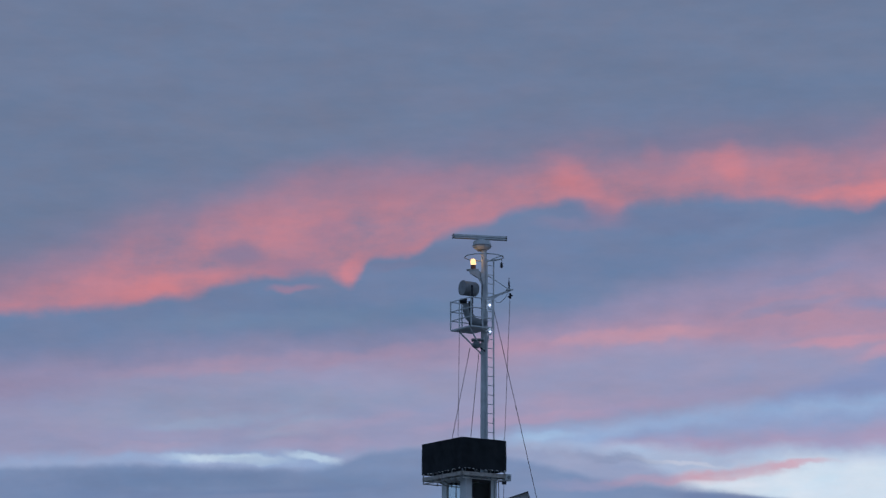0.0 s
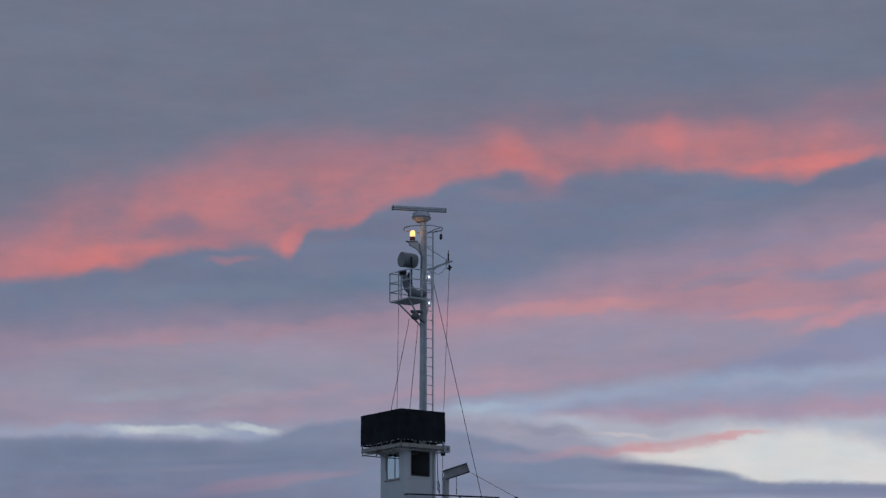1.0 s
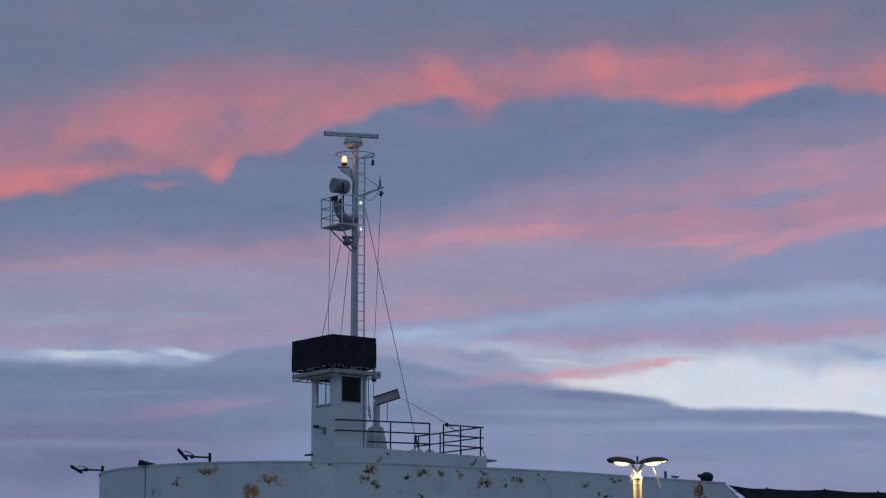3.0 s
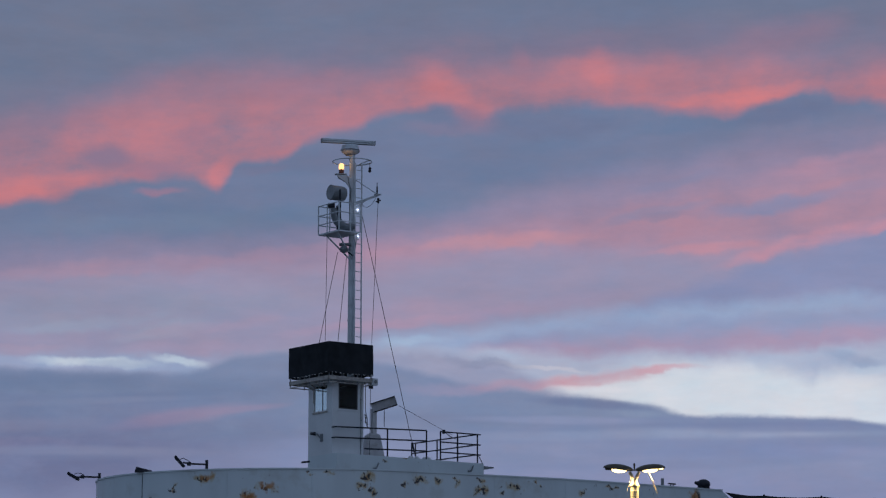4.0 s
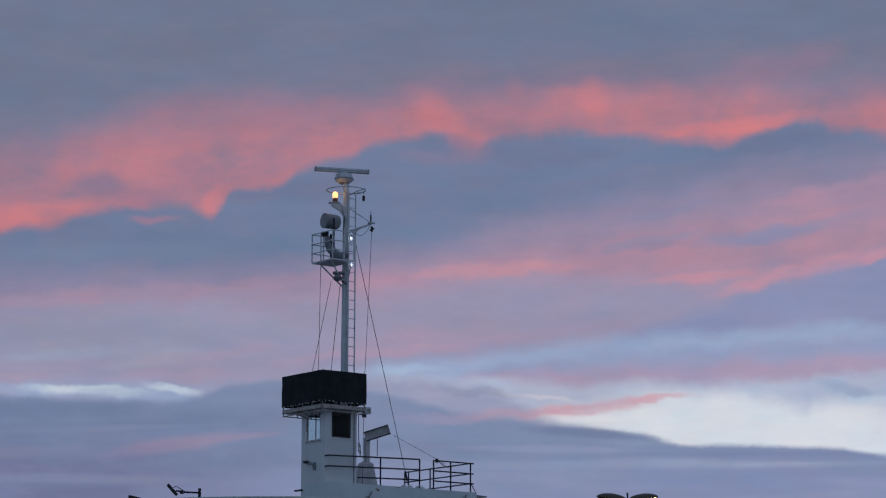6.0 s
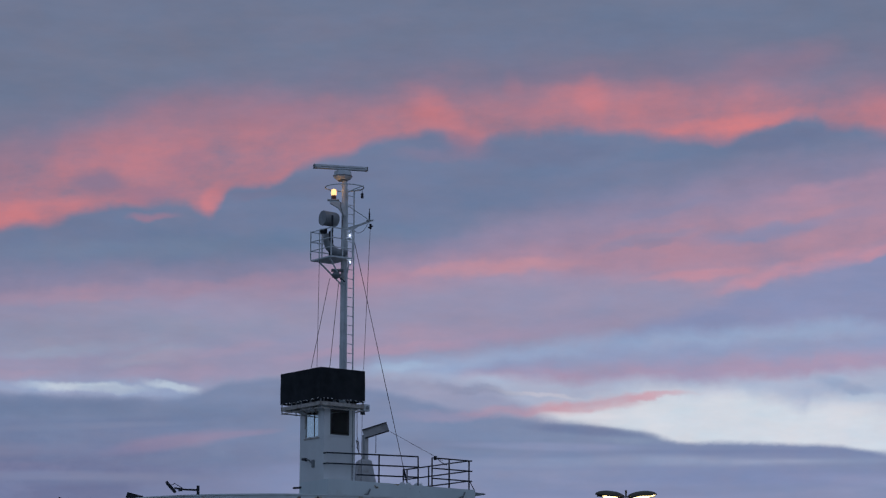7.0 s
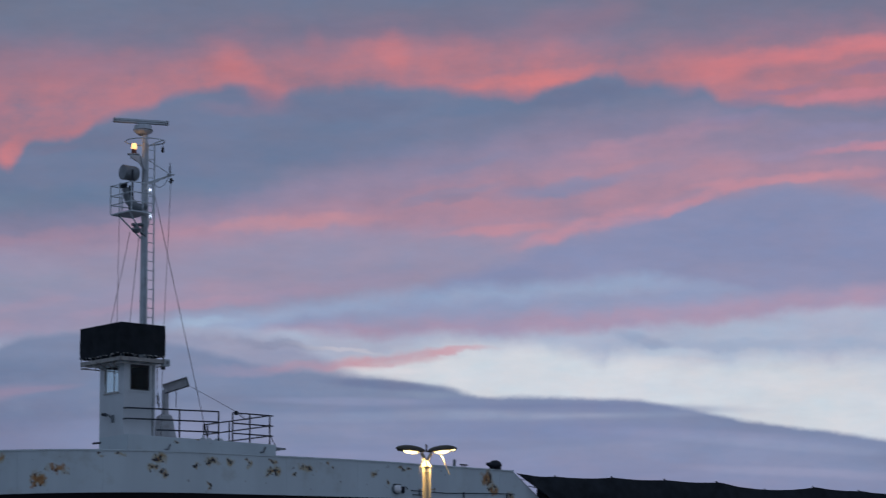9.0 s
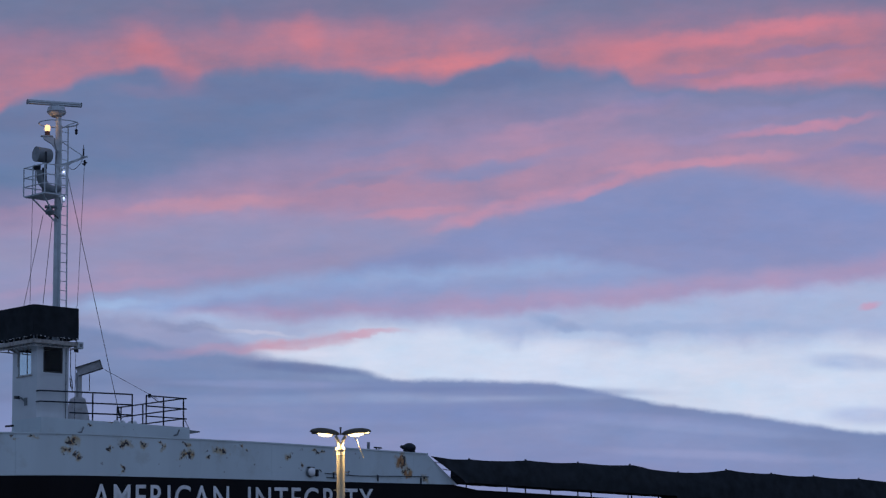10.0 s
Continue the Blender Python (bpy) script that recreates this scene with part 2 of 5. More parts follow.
streak(-3.39, 7.51, 0.66, 0.11, -4, (196, 210, 225), 0.85)
streak(-5.89, 8.80, 3.61, 0.66, 4, (136, 138, 166), 0.5)
streak(-4.54, 7.42, 0.98, 0.10, 0, (150, 165, 195), 0.6)
streak(4.59, 7.16, 1.64, 0.23, 6, (194, 144, 162), 0.9)
streak(5.97, 7.35, 1.20, 0.09, 4, (196, 152, 170), 0.75)
streak(3.21, 7.07, 1.20, 0.15, 1, (172, 145, 170), 0.6)
streak(3.71, 7.42, 1.31, 0.07, -3, (200, 200, 215), 0.6)
streak(2.54, 7.47, 1.31, 0.10, -3, (130, 138, 168), 0.6)
streak(4.76, 6.98, 0.98, 0.10, -3, (212, 216, 228), 0.8)
streak(4.86, 6.71, 1.31, 0.10, -4, (112, 125, 160), 0.8)
streak(8.74, 13.84, 1.64, 0.49, 8, (140, 118, 144), 0.5)
streak(4.92, 13.21, 0.66, 0.44, -80, (205, 124, 132), 0.5)
streak(1.99, 12.74, 1.42, 0.55, -35, (200, 124, 134), 0.5)
streak(14.25, 12.17, 2.19, 0.16, 3, (196, 130, 150), 0.75)
streak(14.71, 12.70, 1.64, 0.14, 4, (138, 122, 156), 0.8)
streak(12.58, 12.28, 1.31, 0.11, 3, (130, 122, 158), 0.5)
streak(14.66, 11.26, 1.97, 0.14, 6, (200, 136, 154), 0.75)
streak(15.88, 7.81, 0.33, 0.11, 10, (196, 150, 175), 0.7)
streak(15.97, 10.78, 0.88, 0.18, 0, (122, 130, 170), 0.7)
streak(-4.90, 11.43, 0.77, 0.31, -8, (124, 116, 146), 1)
streak(-3.95, 11.20, 0.98, 0.22, 0, (150, 118, 144), 0.7)
streak(-3.18, 11.87, 0.60, 0.44, 40, (168, 120, 142), 0.5)
streak(-3.85, 10.77, 0.66, 0.12, 4, (160, 122, 146), 0.7)
streak(-2.66, 11.14, 0.42, 0.31, 60, (208, 126, 134), 0.75)
streak(-6.21, 10.87, 1.64, 0.37, 6, (208, 126, 132), 0.6)
streak(1.65, 12.07, 1.04, 0.15, 3, (134, 121, 150), 0.45)
streak(7.83, 12.67, 1.97, 0.20, 6, (214, 126, 130), 0.7)
streak(-4.69, 9.27, 3.72, 0.24, 5, (166, 136, 160), 0.6)
streak(-1.03, 9.70, 2.41, 0.20, 6, (164, 135, 160), 0.5)
streak(2.99, 9.88, 2.41, 0.20, 3, (194, 142, 156), 0.65)
streak(1.32, 8.50, 2.08, 0.35, 6, (170, 144, 170), 0.5)
streak(3.88, 8.66, 2.41, 0.24, 8, (162, 142, 172), 0.3)
streak(-5.22, 8.20, 2.08, 0.18, 6, (146, 158, 186), 0.6)
streak(6.12, 10.27, 0.66, 0.10, 4, (136, 132, 164), 0.6)
streak(1.21, 7.91, 0.88, 0.15, 4, (160, 182, 212), 0.7)
streak(1.99, 12.30, 1.31, 0.26, -2, (106, 114, 147), 0.4)
streak(4.01, 12.12, 2.08, 0.33, 2, (106, 115, 147), 0.7)
streak(8.82, 12.34, 1.53, 0.33, 8, (104, 114, 148), 0.75)
streak(-0.37, 11.50, 1.42, 0.26, 10, (108, 116, 147), 0.6)
streak(-4.59, 10.14, 3.50, 0.28, 3, (112, 128, 158), 0.6)
streak(5.92, 11.72, 2.19, 0.24, 8, (116, 122, 153), 0.5)
streak(-5.85, 7.04, 3.61, 0.31, 1, (106, 122, 156), 0.8)
streak(-1.89, 7.02, 2.52, 0.28, 1, (110, 124, 158), 0.65)
streak(-4.97, 6.70, 2.84, 0.10, 3, (134, 142, 172), 0.3)
streak(-6.48, 6.23, 2.19, 0.18, 2, (128, 132, 164), 0.5)
streak(-2.43, 6.06, 2.84, 0.15, 1, (114, 126, 160), 0.6)
streak(-5.49, 5.75, 3.28, 0.13, 0, (132, 138, 170), 0.5)
streak(2.21, 6.41, 3.28, 0.15, -1, (118, 130, 164), 0.6)
streak(3.86, 5.86, 3.83, 0.13, 0, (134, 144, 178), 0.5)
streak(14.39, 9.32, 3.94, 0.98, 0, (126, 138, 180), 0.45)
streak(8.80, 6.22, 3.61, 0.16, -1, (110, 124, 165), 0.75)
streak(4.70, 6.69, 1.64, 0.13, -4, (106, 120, 158), 0.95)
streak(4.04, 6.39, 2.41, 0.11, -1, (138, 149, 186), 0.65)
streak(11.55, 5.60, 3.61, 0.18, -4, (140, 150, 188), 0.5)
streak(-1.06, 12.83, 1.64, 0.38, 10, (158, 120, 142), 0.6)
streak(3.46, 13.17, 0.66, 0.33, -60, (160, 120, 142), 0.5)
streak(6.16, 13.14, 0.98, 0.26, 10, (176, 122, 138), 0.5)
streak(15.41, 6.67, 1.31, 0.24, -6, (158, 172, 203), 0.8)
streak(15.81, 5.63, 1.20, 0.26, -3, (160, 172, 204), 0.8)


# away from the sunset the cloud cover is a plain blue-grey
far = wnode("ShaderNodeMapRange")
far.interpolation_type = "SMOOTHSTEP"
far.inputs["From Min"].default_value, far.inputs["From Max"].default_value = 25.0, 75.0
wt.links.new(wmath("ABSOLUTE", azim), far.inputs["Value"])
high = wnode("ShaderNodeMapRange")
high.interpolation_type = "SMOOTHSTEP"
high.inputs["From Min"].default_value, high.inputs["From Max"].default_value = 18.0, 45.0
wt.links.new(elev, high.inputs["Value"])
over(wmath("MAXIMUM", far.outputs[0], high.outputs[0]), (118, 138, 170), 1.0)

# faint mottling over the whole sky
tone = wmath("ADD", 1.0, wmath("ADD", wmath("MULTIPLY", wnoise(wcombine(wmath("MULTIPLY", azim, 0.22), elev, 1.7), 1.3, 4.0), 0.22), wmath("MULTIPLY", wnoise(flat, 3.4, 5.0, 0.65), 0.13)))
shade = wnode("ShaderNodeVectorMath", operation="SCALE")
hue = wnoise(wcombine(wmath("MULTIPLY", azim, 0.5), elev, 31.0), 2.2, 5.0, 0.6)
cast = wnode("ShaderNodeVectorMath", operation="MULTIPLY")
wt.links.new(sky, cast.inputs[0])
wt.links.new(wcombine(wmath("MULTIPLY_ADD", hue, 0.26, 1.0), 1.0, wmath("MULTIPLY_ADD", hue, -0.1, 1.0)), cast.inputs[1])
wt.links.new(cast.outputs[0], shade.inputs[0])
wt.links.new(tone, shade.inputs["Scale"])
back = wnode("ShaderNodeBackground")
back.inputs["Strength"].default_value = 1.0
wt.links.new(shade.outputs[0], back.inputs[0])
wout = wnode("ShaderNodeOutputWorld")
wt.links.new(back.outputs[0], wout.inputs[0])

# last glow of the sun, already below the cloud, broad and weak
sun_data = bpy.data.lights.new("sun", "SUN")
sun_data.energy, sun_data.angle, sun_data.color = 0.03, radians(25), (1.0, 0.72, 0.66)
sun = new("sun", sun_data)
sun.matrix_world = look((40, 60, 30), (0, 100, 12))


# ---- materials ----
def material(name, colour, rough=0.6, metal=0.0, spread=0.12, scale=6.0, bump=0.1, dirt=None, dirt_amount=0.5, dirt_scale=1.5, glow=None, power=0.0, streaky=False, shine=0.5):
    m = bpy.data.materials.new(name)
    m.use_nodes = True
    t = m.node_tree
    b = t.nodes["Principled BSDF"]
    tc = t.nodes.new("ShaderNodeTexCoord")
    src = tc.outputs["Object"]
    if streaky:
        mp = t.nodes.new("ShaderNodeMapping")
        mp.inputs["Scale"].default_value = (1, 1, 0.12)
        t.links.new(src, mp.inputs[0])
        src = mp.outputs[0]
    n = t.nodes.new("ShaderNodeTexNoise")
    n.inputs["Scale"].default_value, n.inputs["Detail"].default_value = scale, 8
    t.links.new(src, n.inputs["Vector"])
    r = t.nodes.new("ShaderNodeValToRGB")
    lo = [max(0, c * (1 - spread * 1.6)) for c in colour]
    hi = [min(1, c * (1 + spread)) for c in colour]
    r.color_ramp.elements[0].position, r.color_ramp.elements[1].position = 0.3, 0.7
    r.color_ramp.elements[0].color, r.color_ramp.elements[1].color = (*lo, 1), (*hi, 1)
    t.links.new(n.outputs[0], r.inputs[0])
    out = r.outputs[0]
    if dirt:
        d = t.nodes.new("ShaderNodeTexNoise")
        d.inputs["Scale"].default_value, d.inputs["Detail"].default_value, d.inputs["Roughness"].default_value = dirt_scale, 10, 0.65
        t.links.new(tc.outputs["Object"], d.inputs["Vector"])
        dm = t.nodes.new("ShaderNodeMapRange")
        dm.inputs["From Min"].default_value, dm.inputs["From Max"].default_value = 0.55, 0.72
        dm.inputs["To Max"].default_value = dirt_amount
        t.links.new(d.outputs[0], dm.inputs[0])
        mx = t.nodes.new("ShaderNodeMix")
        mx.data_type = "RGBA"
        mx.inputs[7].default_value = (*dirt, 1)
        t.links.new(dm.outputs[0], mx.inputs["Factor"])
        t.links.new(out, mx.inputs[6])
        out = mx.outputs[2]
    t.links.new(out, b.inputs["Base Color"])
    b.inputs["Metallic"].default_value = metal
    b.inputs["Specular IOR Level"].default_value = shine
    rr = t.nodes.new("ShaderNodeMapRange")
    rr.inputs["To Min"].default_value, rr.inputs["To Max"].default_value = max(0.02, rough - 0.12), min(1, rough + 0.12)
    t.links.new(n.outputs[0], rr.inputs[0])
    t.links.new(rr.outputs[0], b.inputs["Roughness"])
    if bump:
        n2 = t.nodes.new("ShaderNodeTexNoise")
        n2.inputs["Scale"].default_value, n2.inputs["Detail"].default_value = scale * 4, 4
        t.links.new(tc.outputs["Object"], n2.inputs["Vector"])
        bp = t.nodes.new("ShaderNodeBump")
        bp.inputs["Strength"].default_value, bp.inputs["Distance"].default_value = bump, 0.02
        t.links.new(n2.outputs[0], bp.inputs["Height"])
        t.links.new(bp.outputs[0], b.inputs["Normal"])
    if glow:
        b.inputs["Emission Color"].default_value, b.inputs["Emission Strength"].default_value = (*glow, 1), power
    return m


def glass(name, tint, rough=0.03):
    m = bpy.data.materials.new(name)
    m.use_nodes = True
    b = m.node_tree.nodes["Principled BSDF"]
    b.inputs["Base Color"].default_value = (*tint, 1)
    b.inputs["Roughness"].default_value = rough
    b.inputs["Transmission Weight"].default_value = 1.0
    b.inputs["IOR"].default_value = 1.18
    return m


RUST = (0.16, 0.062, 0.022)
M_WHITE = material("white_ship_paint", (0.625, 0.655, 0.67), 0.5, 0, 0.05, 1.1, 0.06, (0.42, 0.43, 0.42), 0.22, 1.3)
M_RUSTY = material("rust_eaten_white_steel", (0.40, 0.37, 0.34), 0.7, 0, 0.25, 9.0, 0.2, (0.10, 0.05, 0.028), 0.95, 5.0)
M_MAST = material("mast_grey_white_paint", (0.54, 0.58, 0.61), 0.45, 0, 0.1, 5.0, 0.06, (0.2, 0.14, 0.1), 0.3, 3.0)
M_BLACK_HULL = material("black_hull_paint", (0.006, 0.006, 0.008), 0.6, 0, 0.3, 1.2, 0.08, (0.022, 0.009, 0.006), 0.5, 0.8, streaky=True, shine=0.12)
M_CANVAS = material("black_canvas", (0.022, 0.026, 0.031), 0.9, 0, 0.25, 2.5, 0.25, (0.032, 0.03, 0.03), 0.4, 1.2, shine=0.15)
M_DARK = material("dark_painted_steel", (0.018, 0.022, 0.032), 0.5, 0.1, 0.25, 9.0, 0.1, (0.05, 0.03, 0.024), 0.18, 6.0, shine=0.3)
M_GREY = material("grey_painted_steel", (0.2, 0.22, 0.235), 0.5, 0.1, 0.18, 5.0, 0.1, RUST, 0.3, 4.0)
M_DAVIT = material("weathered_pale_steel", (0.50, 0.50, 0.51), 0.6, 0, 0.14, 3.5, 0.12, RUST, 0.45, 4.5)
M_WIRE = material("wire_rope", (0.06, 0.06, 0.065), 0.5, 0.6, 0.2, 30.0, 0.0)
M_DECK = material("deck_paint", (0.11, 0.13, 0.12), 0.8, 0, 0.2, 1.2, 0.2, RUST, 0.4, 0.7)
M_LETTER = material("white_lettering_paint", (0.80, 0.80, 0.80), 0.55, 0, 0.14, 2.0, 0.05, (0.12, 0.09, 0.07), 0.4, 2.2, streaky=True)
M_LENS = material("opal_lamp_cover", (0.86, 0.86, 0.86), 0.25, 0, 0.03, 6.0, 0.0)
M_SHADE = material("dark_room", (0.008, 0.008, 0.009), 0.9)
M_PANE = glass("window_glass", (0.86, 0.95, 0.94))
M_FRAME = material("dark_window_frame", (0.03, 0.028, 0.027), 0.6, 0, 0.2, 12.0, 0.1)
M_POLE = material("painted_pole", (0.46, 0.38, 0.25), 0.45, 0.25, 0.12, 2.5, 0.08, (0.2, 0.16, 0.11), 0.4, 4.0, streaky=True)
# dark housing; the brown in its base is the lenses' warm cast, painted in
M_HEAD = material("dark_lamp_housing", (0.075, 0.062, 0.042), 0.45, 0.3, 0.2, 6.0, 0.05)
M_LED = material("warm_lamp_lens", (0.9, 0.85, 0.7), 0.3, glow=(1.0, 0.76, 0.32), power=3.6, bump=0)
M_BULB = material("amber_beacon_glass", (0.9, 0.5, 0.2), 0.2, glow=(1.0, 0.52, 0.22), power=1.7, bump=0)
M_BASE = material("beacon_base", (0.12, 0.045, 0.03), 0.5)
M_COOL = material("cool_lamp_lens", (0.8, 0.85, 1.0), 0.3, glow=(0.62, 0.72, 1.0), power=2.2, bump=0)
M_QUAY = material("quay_concrete", (0.24, 0.235, 0.225), 0.85, 0, 0.25, 2.0, 0.3, (0.1, 0.1, 0.095), 0.5, 0.3)
M_WATER = material("harbour_water", (0.012, 0.02, 0.025), 0.12, 0, 0.2, 0.05, 0.6)


def hull_white(name, patches, orange=()):
    """Blue-white plating with rust patches and runs at given places (x, z, half width, half height)."""
    m = material(name, (0.585, 0.66, 0.68), 0.5, 0, 0.06, 0.8, 0.06, (0.33, 0.32, 0.26), 0.35, 1.1, streaky=True)
    t = m.node_tree
    b = t.nodes["Principled BSDF"]
    tc = t.nodes.new("ShaderNodeTexCoord")
    s = t.nodes.new("ShaderNodeSeparateXYZ")
    t.links.new(tc.outputs["Object"], s.inputs[0])
    c = t.nodes.new("ShaderNodeCombineXYZ")
    t.links.new(s.outputs[0], c.inputs[0])
    t.links.new(s.outputs[2], c.inputs[1])
    warp = t.nodes.new("ShaderNodeTexNoise")
    warp.inputs["Scale"].default_value, warp.inputs["Detail"].default_value = 3.2, 3
    t.links.new(tc.outputs["Object"], warp.inputs["Vector"])
    shift = t.nodes.new("ShaderNodeVectorMath")
    shift.operation = "MULTIPLY_ADD"
    t.links.new(warp.outputs["Color"], shift.inputs[0])
    shift.inputs[1].default_value, shift.inputs[2].default_value = (0.7, 0.5, 0), (-0.35, -0.25, 0)
    bent = t.nodes.new("ShaderNodeVectorMath")
    t.links.new(c.outputs[0], bent.inputs[0])
    t.links.new(shift.outputs[0], bent.inputs[1])
    def spread(places):
        total = None
        for x, z, hw, hh in places:
            p = t.nodes.new("ShaderNodeMapping")
            p.vector_type = "TEXTURE"
            p.inputs["Location"].default_value = (x, z, 0)
            p.inputs["Scale"].default_value = (hw, hh, 1)
            t.links.new(bent.outputs[0], p.inputs[0])
            g = t.nodes.new("ShaderNodeTexGradient")
            g.gradient_type = "SPHERICAL"
            t.links.new(p.outputs[0], g.inputs[0])
            if total is None:
                total = g.outputs[1]
            else:
                a = t.nodes.new("ShaderNodeMath")
                a.operation = "MAXIMUM"
                t.links.new(total, a.inputs[0])
                t.links.new(g.outputs[1], a.inputs[1])
                total = a.outputs[0]
        return total

    total = spread(patches)
    out = b.inputs["Base Color"].links[0].from_socket
    # pale yellow-brown bloom, brown rust, dark pitted chips
    for scale, low, high, weight, colour in ((4.0, 0.70, 1.02, 0.62, (0.47, 0.41, 0.28)), (12.0, 0.82, 0.92, 0.40, (0.34, 0.18, 0.065)), (10.0, 0.77, 0.80, 0.36, (0.035, 0.028, 0.03))):
        n = t.nodes.new("ShaderNodeTexNoise")
        n.inputs["Scale"].default_value, n.inputs["Detail"].default_value, n.inputs["Roughness"].default_value = scale, 6, 0.6
        drawn = t.nodes.new("ShaderNodeMapping")
        drawn.inputs["Scale"].default_value = (1.0, 1.0, 0.4 if scale < 5 else 0.75)
        t.links.new(tc.outputs["Object"], drawn.inputs[0])
        t.links.new(drawn.outputs[0], n.inputs["Vector"])
        a = t.nodes.new("ShaderNodeMath")
        a.operation = "ADD"
        t.links.new(n.outputs[0], a.inputs[0])
        half = t.nodes.new("ShaderNodeMath")
        half.operation = "MULTIPLY"
        half.inputs[1].default_value = weight
        t.links.new(total, half.inputs[0])
        t.links.new(half.outputs[0], a.inputs[1])
        r = t.nodes.new("ShaderNodeMapRange")
        r.interpolation_type = "SMOOTHSTEP"
        r.inputs["From Min"].default_value, r.inputs["From Max"].default_value = low, high
        t.links.new(a.outputs[0], r.inputs[0])
        gate = t.nodes.new("ShaderNodeMath")
        gate.operation = "GREATER_THAN"
        gate.inputs[1].default_value = 0.02
        t.links.new(total, gate.inputs[0])
        k = t.nodes.new("ShaderNodeMath")
        k.operation = "MULTIPLY"
        t.links.new(r.outputs[0], k.inputs[0])
        t.links.new(gate.outputs[0], k.inputs[1])
        mx = t.nodes.new("ShaderNodeMix")
        mx.data_type = "RGBA"
        mx.inputs[7].default_value = (*colour, 1)
        t.links.new(k.outputs[0], mx.inputs["Factor"])
        t.links.new(out, mx.inputs[6])
        out = mx.outputs[2]
    # fresh orange rust with soft runs
    if orange:
        n = t.nodes.new("ShaderNodeTexNoise")
        n.inputs["Scale"].default_value, n.inputs["Detail"].default_value = 7.0, 6
        drawn = t.nodes.new("ShaderNodeMapping")
        drawn.inputs["Scale"].default_value = (1.0, 1.0, 0.35)
        t.links.new(tc.outputs["Object"], drawn.inputs[0])
        t.links.new(drawn.outputs[0], n.inputs["Vector"])
        a = t.nodes.new("ShaderNodeMath")
        a.operation = "MULTIPLY_ADD"
        a.inputs[1].default_value = 0.75
        t.links.new(spread(orange), a.inputs[0])
        t.links.new(n.outputs[0], a.inputs[2])
        r = t.nodes.new("ShaderNodeMapRange")
        r.interpolation_type = "SMOOTHSTEP"
        r.inputs["From Min"].default_value, r.inputs["From Max"].default_value, r.inputs["To Max"].default_value = 0.68, 1.05, 0.8
        t.links.new(a.outputs[0], r.inputs[0])
        mx = t.nodes.new("ShaderNodeMix")
        mx.data_type = "RGBA"
        mx.inputs[7].default_value = (0.44, 0.19, 0.055, 1)
        t.links.new(r.outputs[0], mx.inputs["Factor"])
        t.links.new(out, mx.inputs[6])
        out = mx.outputs[2]
    # sparse dark chips over all the plating
    n = t.nodes.new("ShaderNodeTexNoise")
    n.inputs["Scale"].default_value, n.inputs["Detail"].default_value = 3.4, 5
    t.links.new(tc.outputs["Object"], n.inputs["Vector"])
    r = t.nodes.new("ShaderNodeMapRange")
    r.inputs["From Min"].default_value, r.inputs["From Max"].default_value, r.inputs["To Max"].default_value = 0.70, 0.74, 0.85
    t.links.new(n.outputs[0], r.inputs[0])
    mx = t.nodes.new("ShaderNodeMix")
    mx.data_type = "RGBA"
    mx.inputs[7].default_value = (0.07, 0.05, 0.04, 1)
    t.links.new(r.outputs[0], mx.inputs["Factor"])
    t.links.new(out, mx.inputs[6])
    t.links.new(mx.outputs[2], b.inputs["Base Color"])
    return m


# ---- mesh helpers ----
def box(bm, x0, x1, y0, y1, z0, z1, bevel=0.0):
    r = bmesh.ops.create_cube(bm, size=1.0, matrix=Matrix.Translation(((x0 + x1) / 2, (y0 + y1) / 2, (z0 + z1) / 2)) @ Matrix.Diagonal((x1 - x0, y1 - y0, z1 - z0, 1)))
    if bevel:
        edges = {e for v in r["verts"] for e in v.link_edges}
        bmesh.ops.bevel(bm, geom=list(edges), offset=bevel, segments=2, affect="EDGES", profile=0.6)
    return bm


def rod(bm, a, b, r0, r1=None, n=10, cap=True):
    a, b = Vector(a), Vector(b)
    d = b - a
    m = Matrix.Translation((a + b) / 2) @ d.to_track_quat("Z", "Y").to_matrix().to_4x4()
    bmesh.ops.create_cone(bm, cap_ends=cap, segments=n, radius1=r0, radius2=r0 if r1 is None else r1, depth=d.length, matrix=m)
    return bm


def pipe(bm, points, r, n=8):
    """A tube along a line of points, with round joints."""
    for a, b in zip(points, points[1:]):
        rod(bm, a, b, r, r, n)
    for p in points[1:-1]:
        bmesh.ops.create_uvsphere(bm, u_segments=n, v_segments=6, radius=r * 1.02, matrix=Matrix.Translation(p))
    return bm


def lathe(bm, profile, n=20, m=Matrix()):
    rings = []
    for r, z in profile:
        rings.append([bm.verts.new(m @ Vector((r * math.cos(k * math.tau / n), r * math.sin(k * math.tau / n), z))) for k in range(n)])
    for a, b in zip(rings, rings[1:]):
        for k in range(n):
            bm.faces.new((a[k], a[(k + 1) % n], b[(k + 1) % n], b[k]))
    bm.faces.new(rings[0][::-1])
    bm.faces.new(rings[-1])
    return bm


def ring(bm, centre, radius, r, n=32, k=8):
    pts = [[bm.verts.new(Vector(centre) + Vector(((radius + r * math.cos(j * math.tau / k)) * math.cos(i * math.tau / n), (radius + r * math.cos(j * math.tau / k)) * math.sin(i * math.tau / n), r * math.sin(j * math.tau / k)))) for j in range(k)] for i in range(n)]
    for i in range(n):
        for j in range(k):
            bm.faces.new((pts[i][j], pts[(i + 1) % n][j], pts[(i + 1) % n][(j + 1) % k], pts[i][(j + 1) % k]))
    return bm


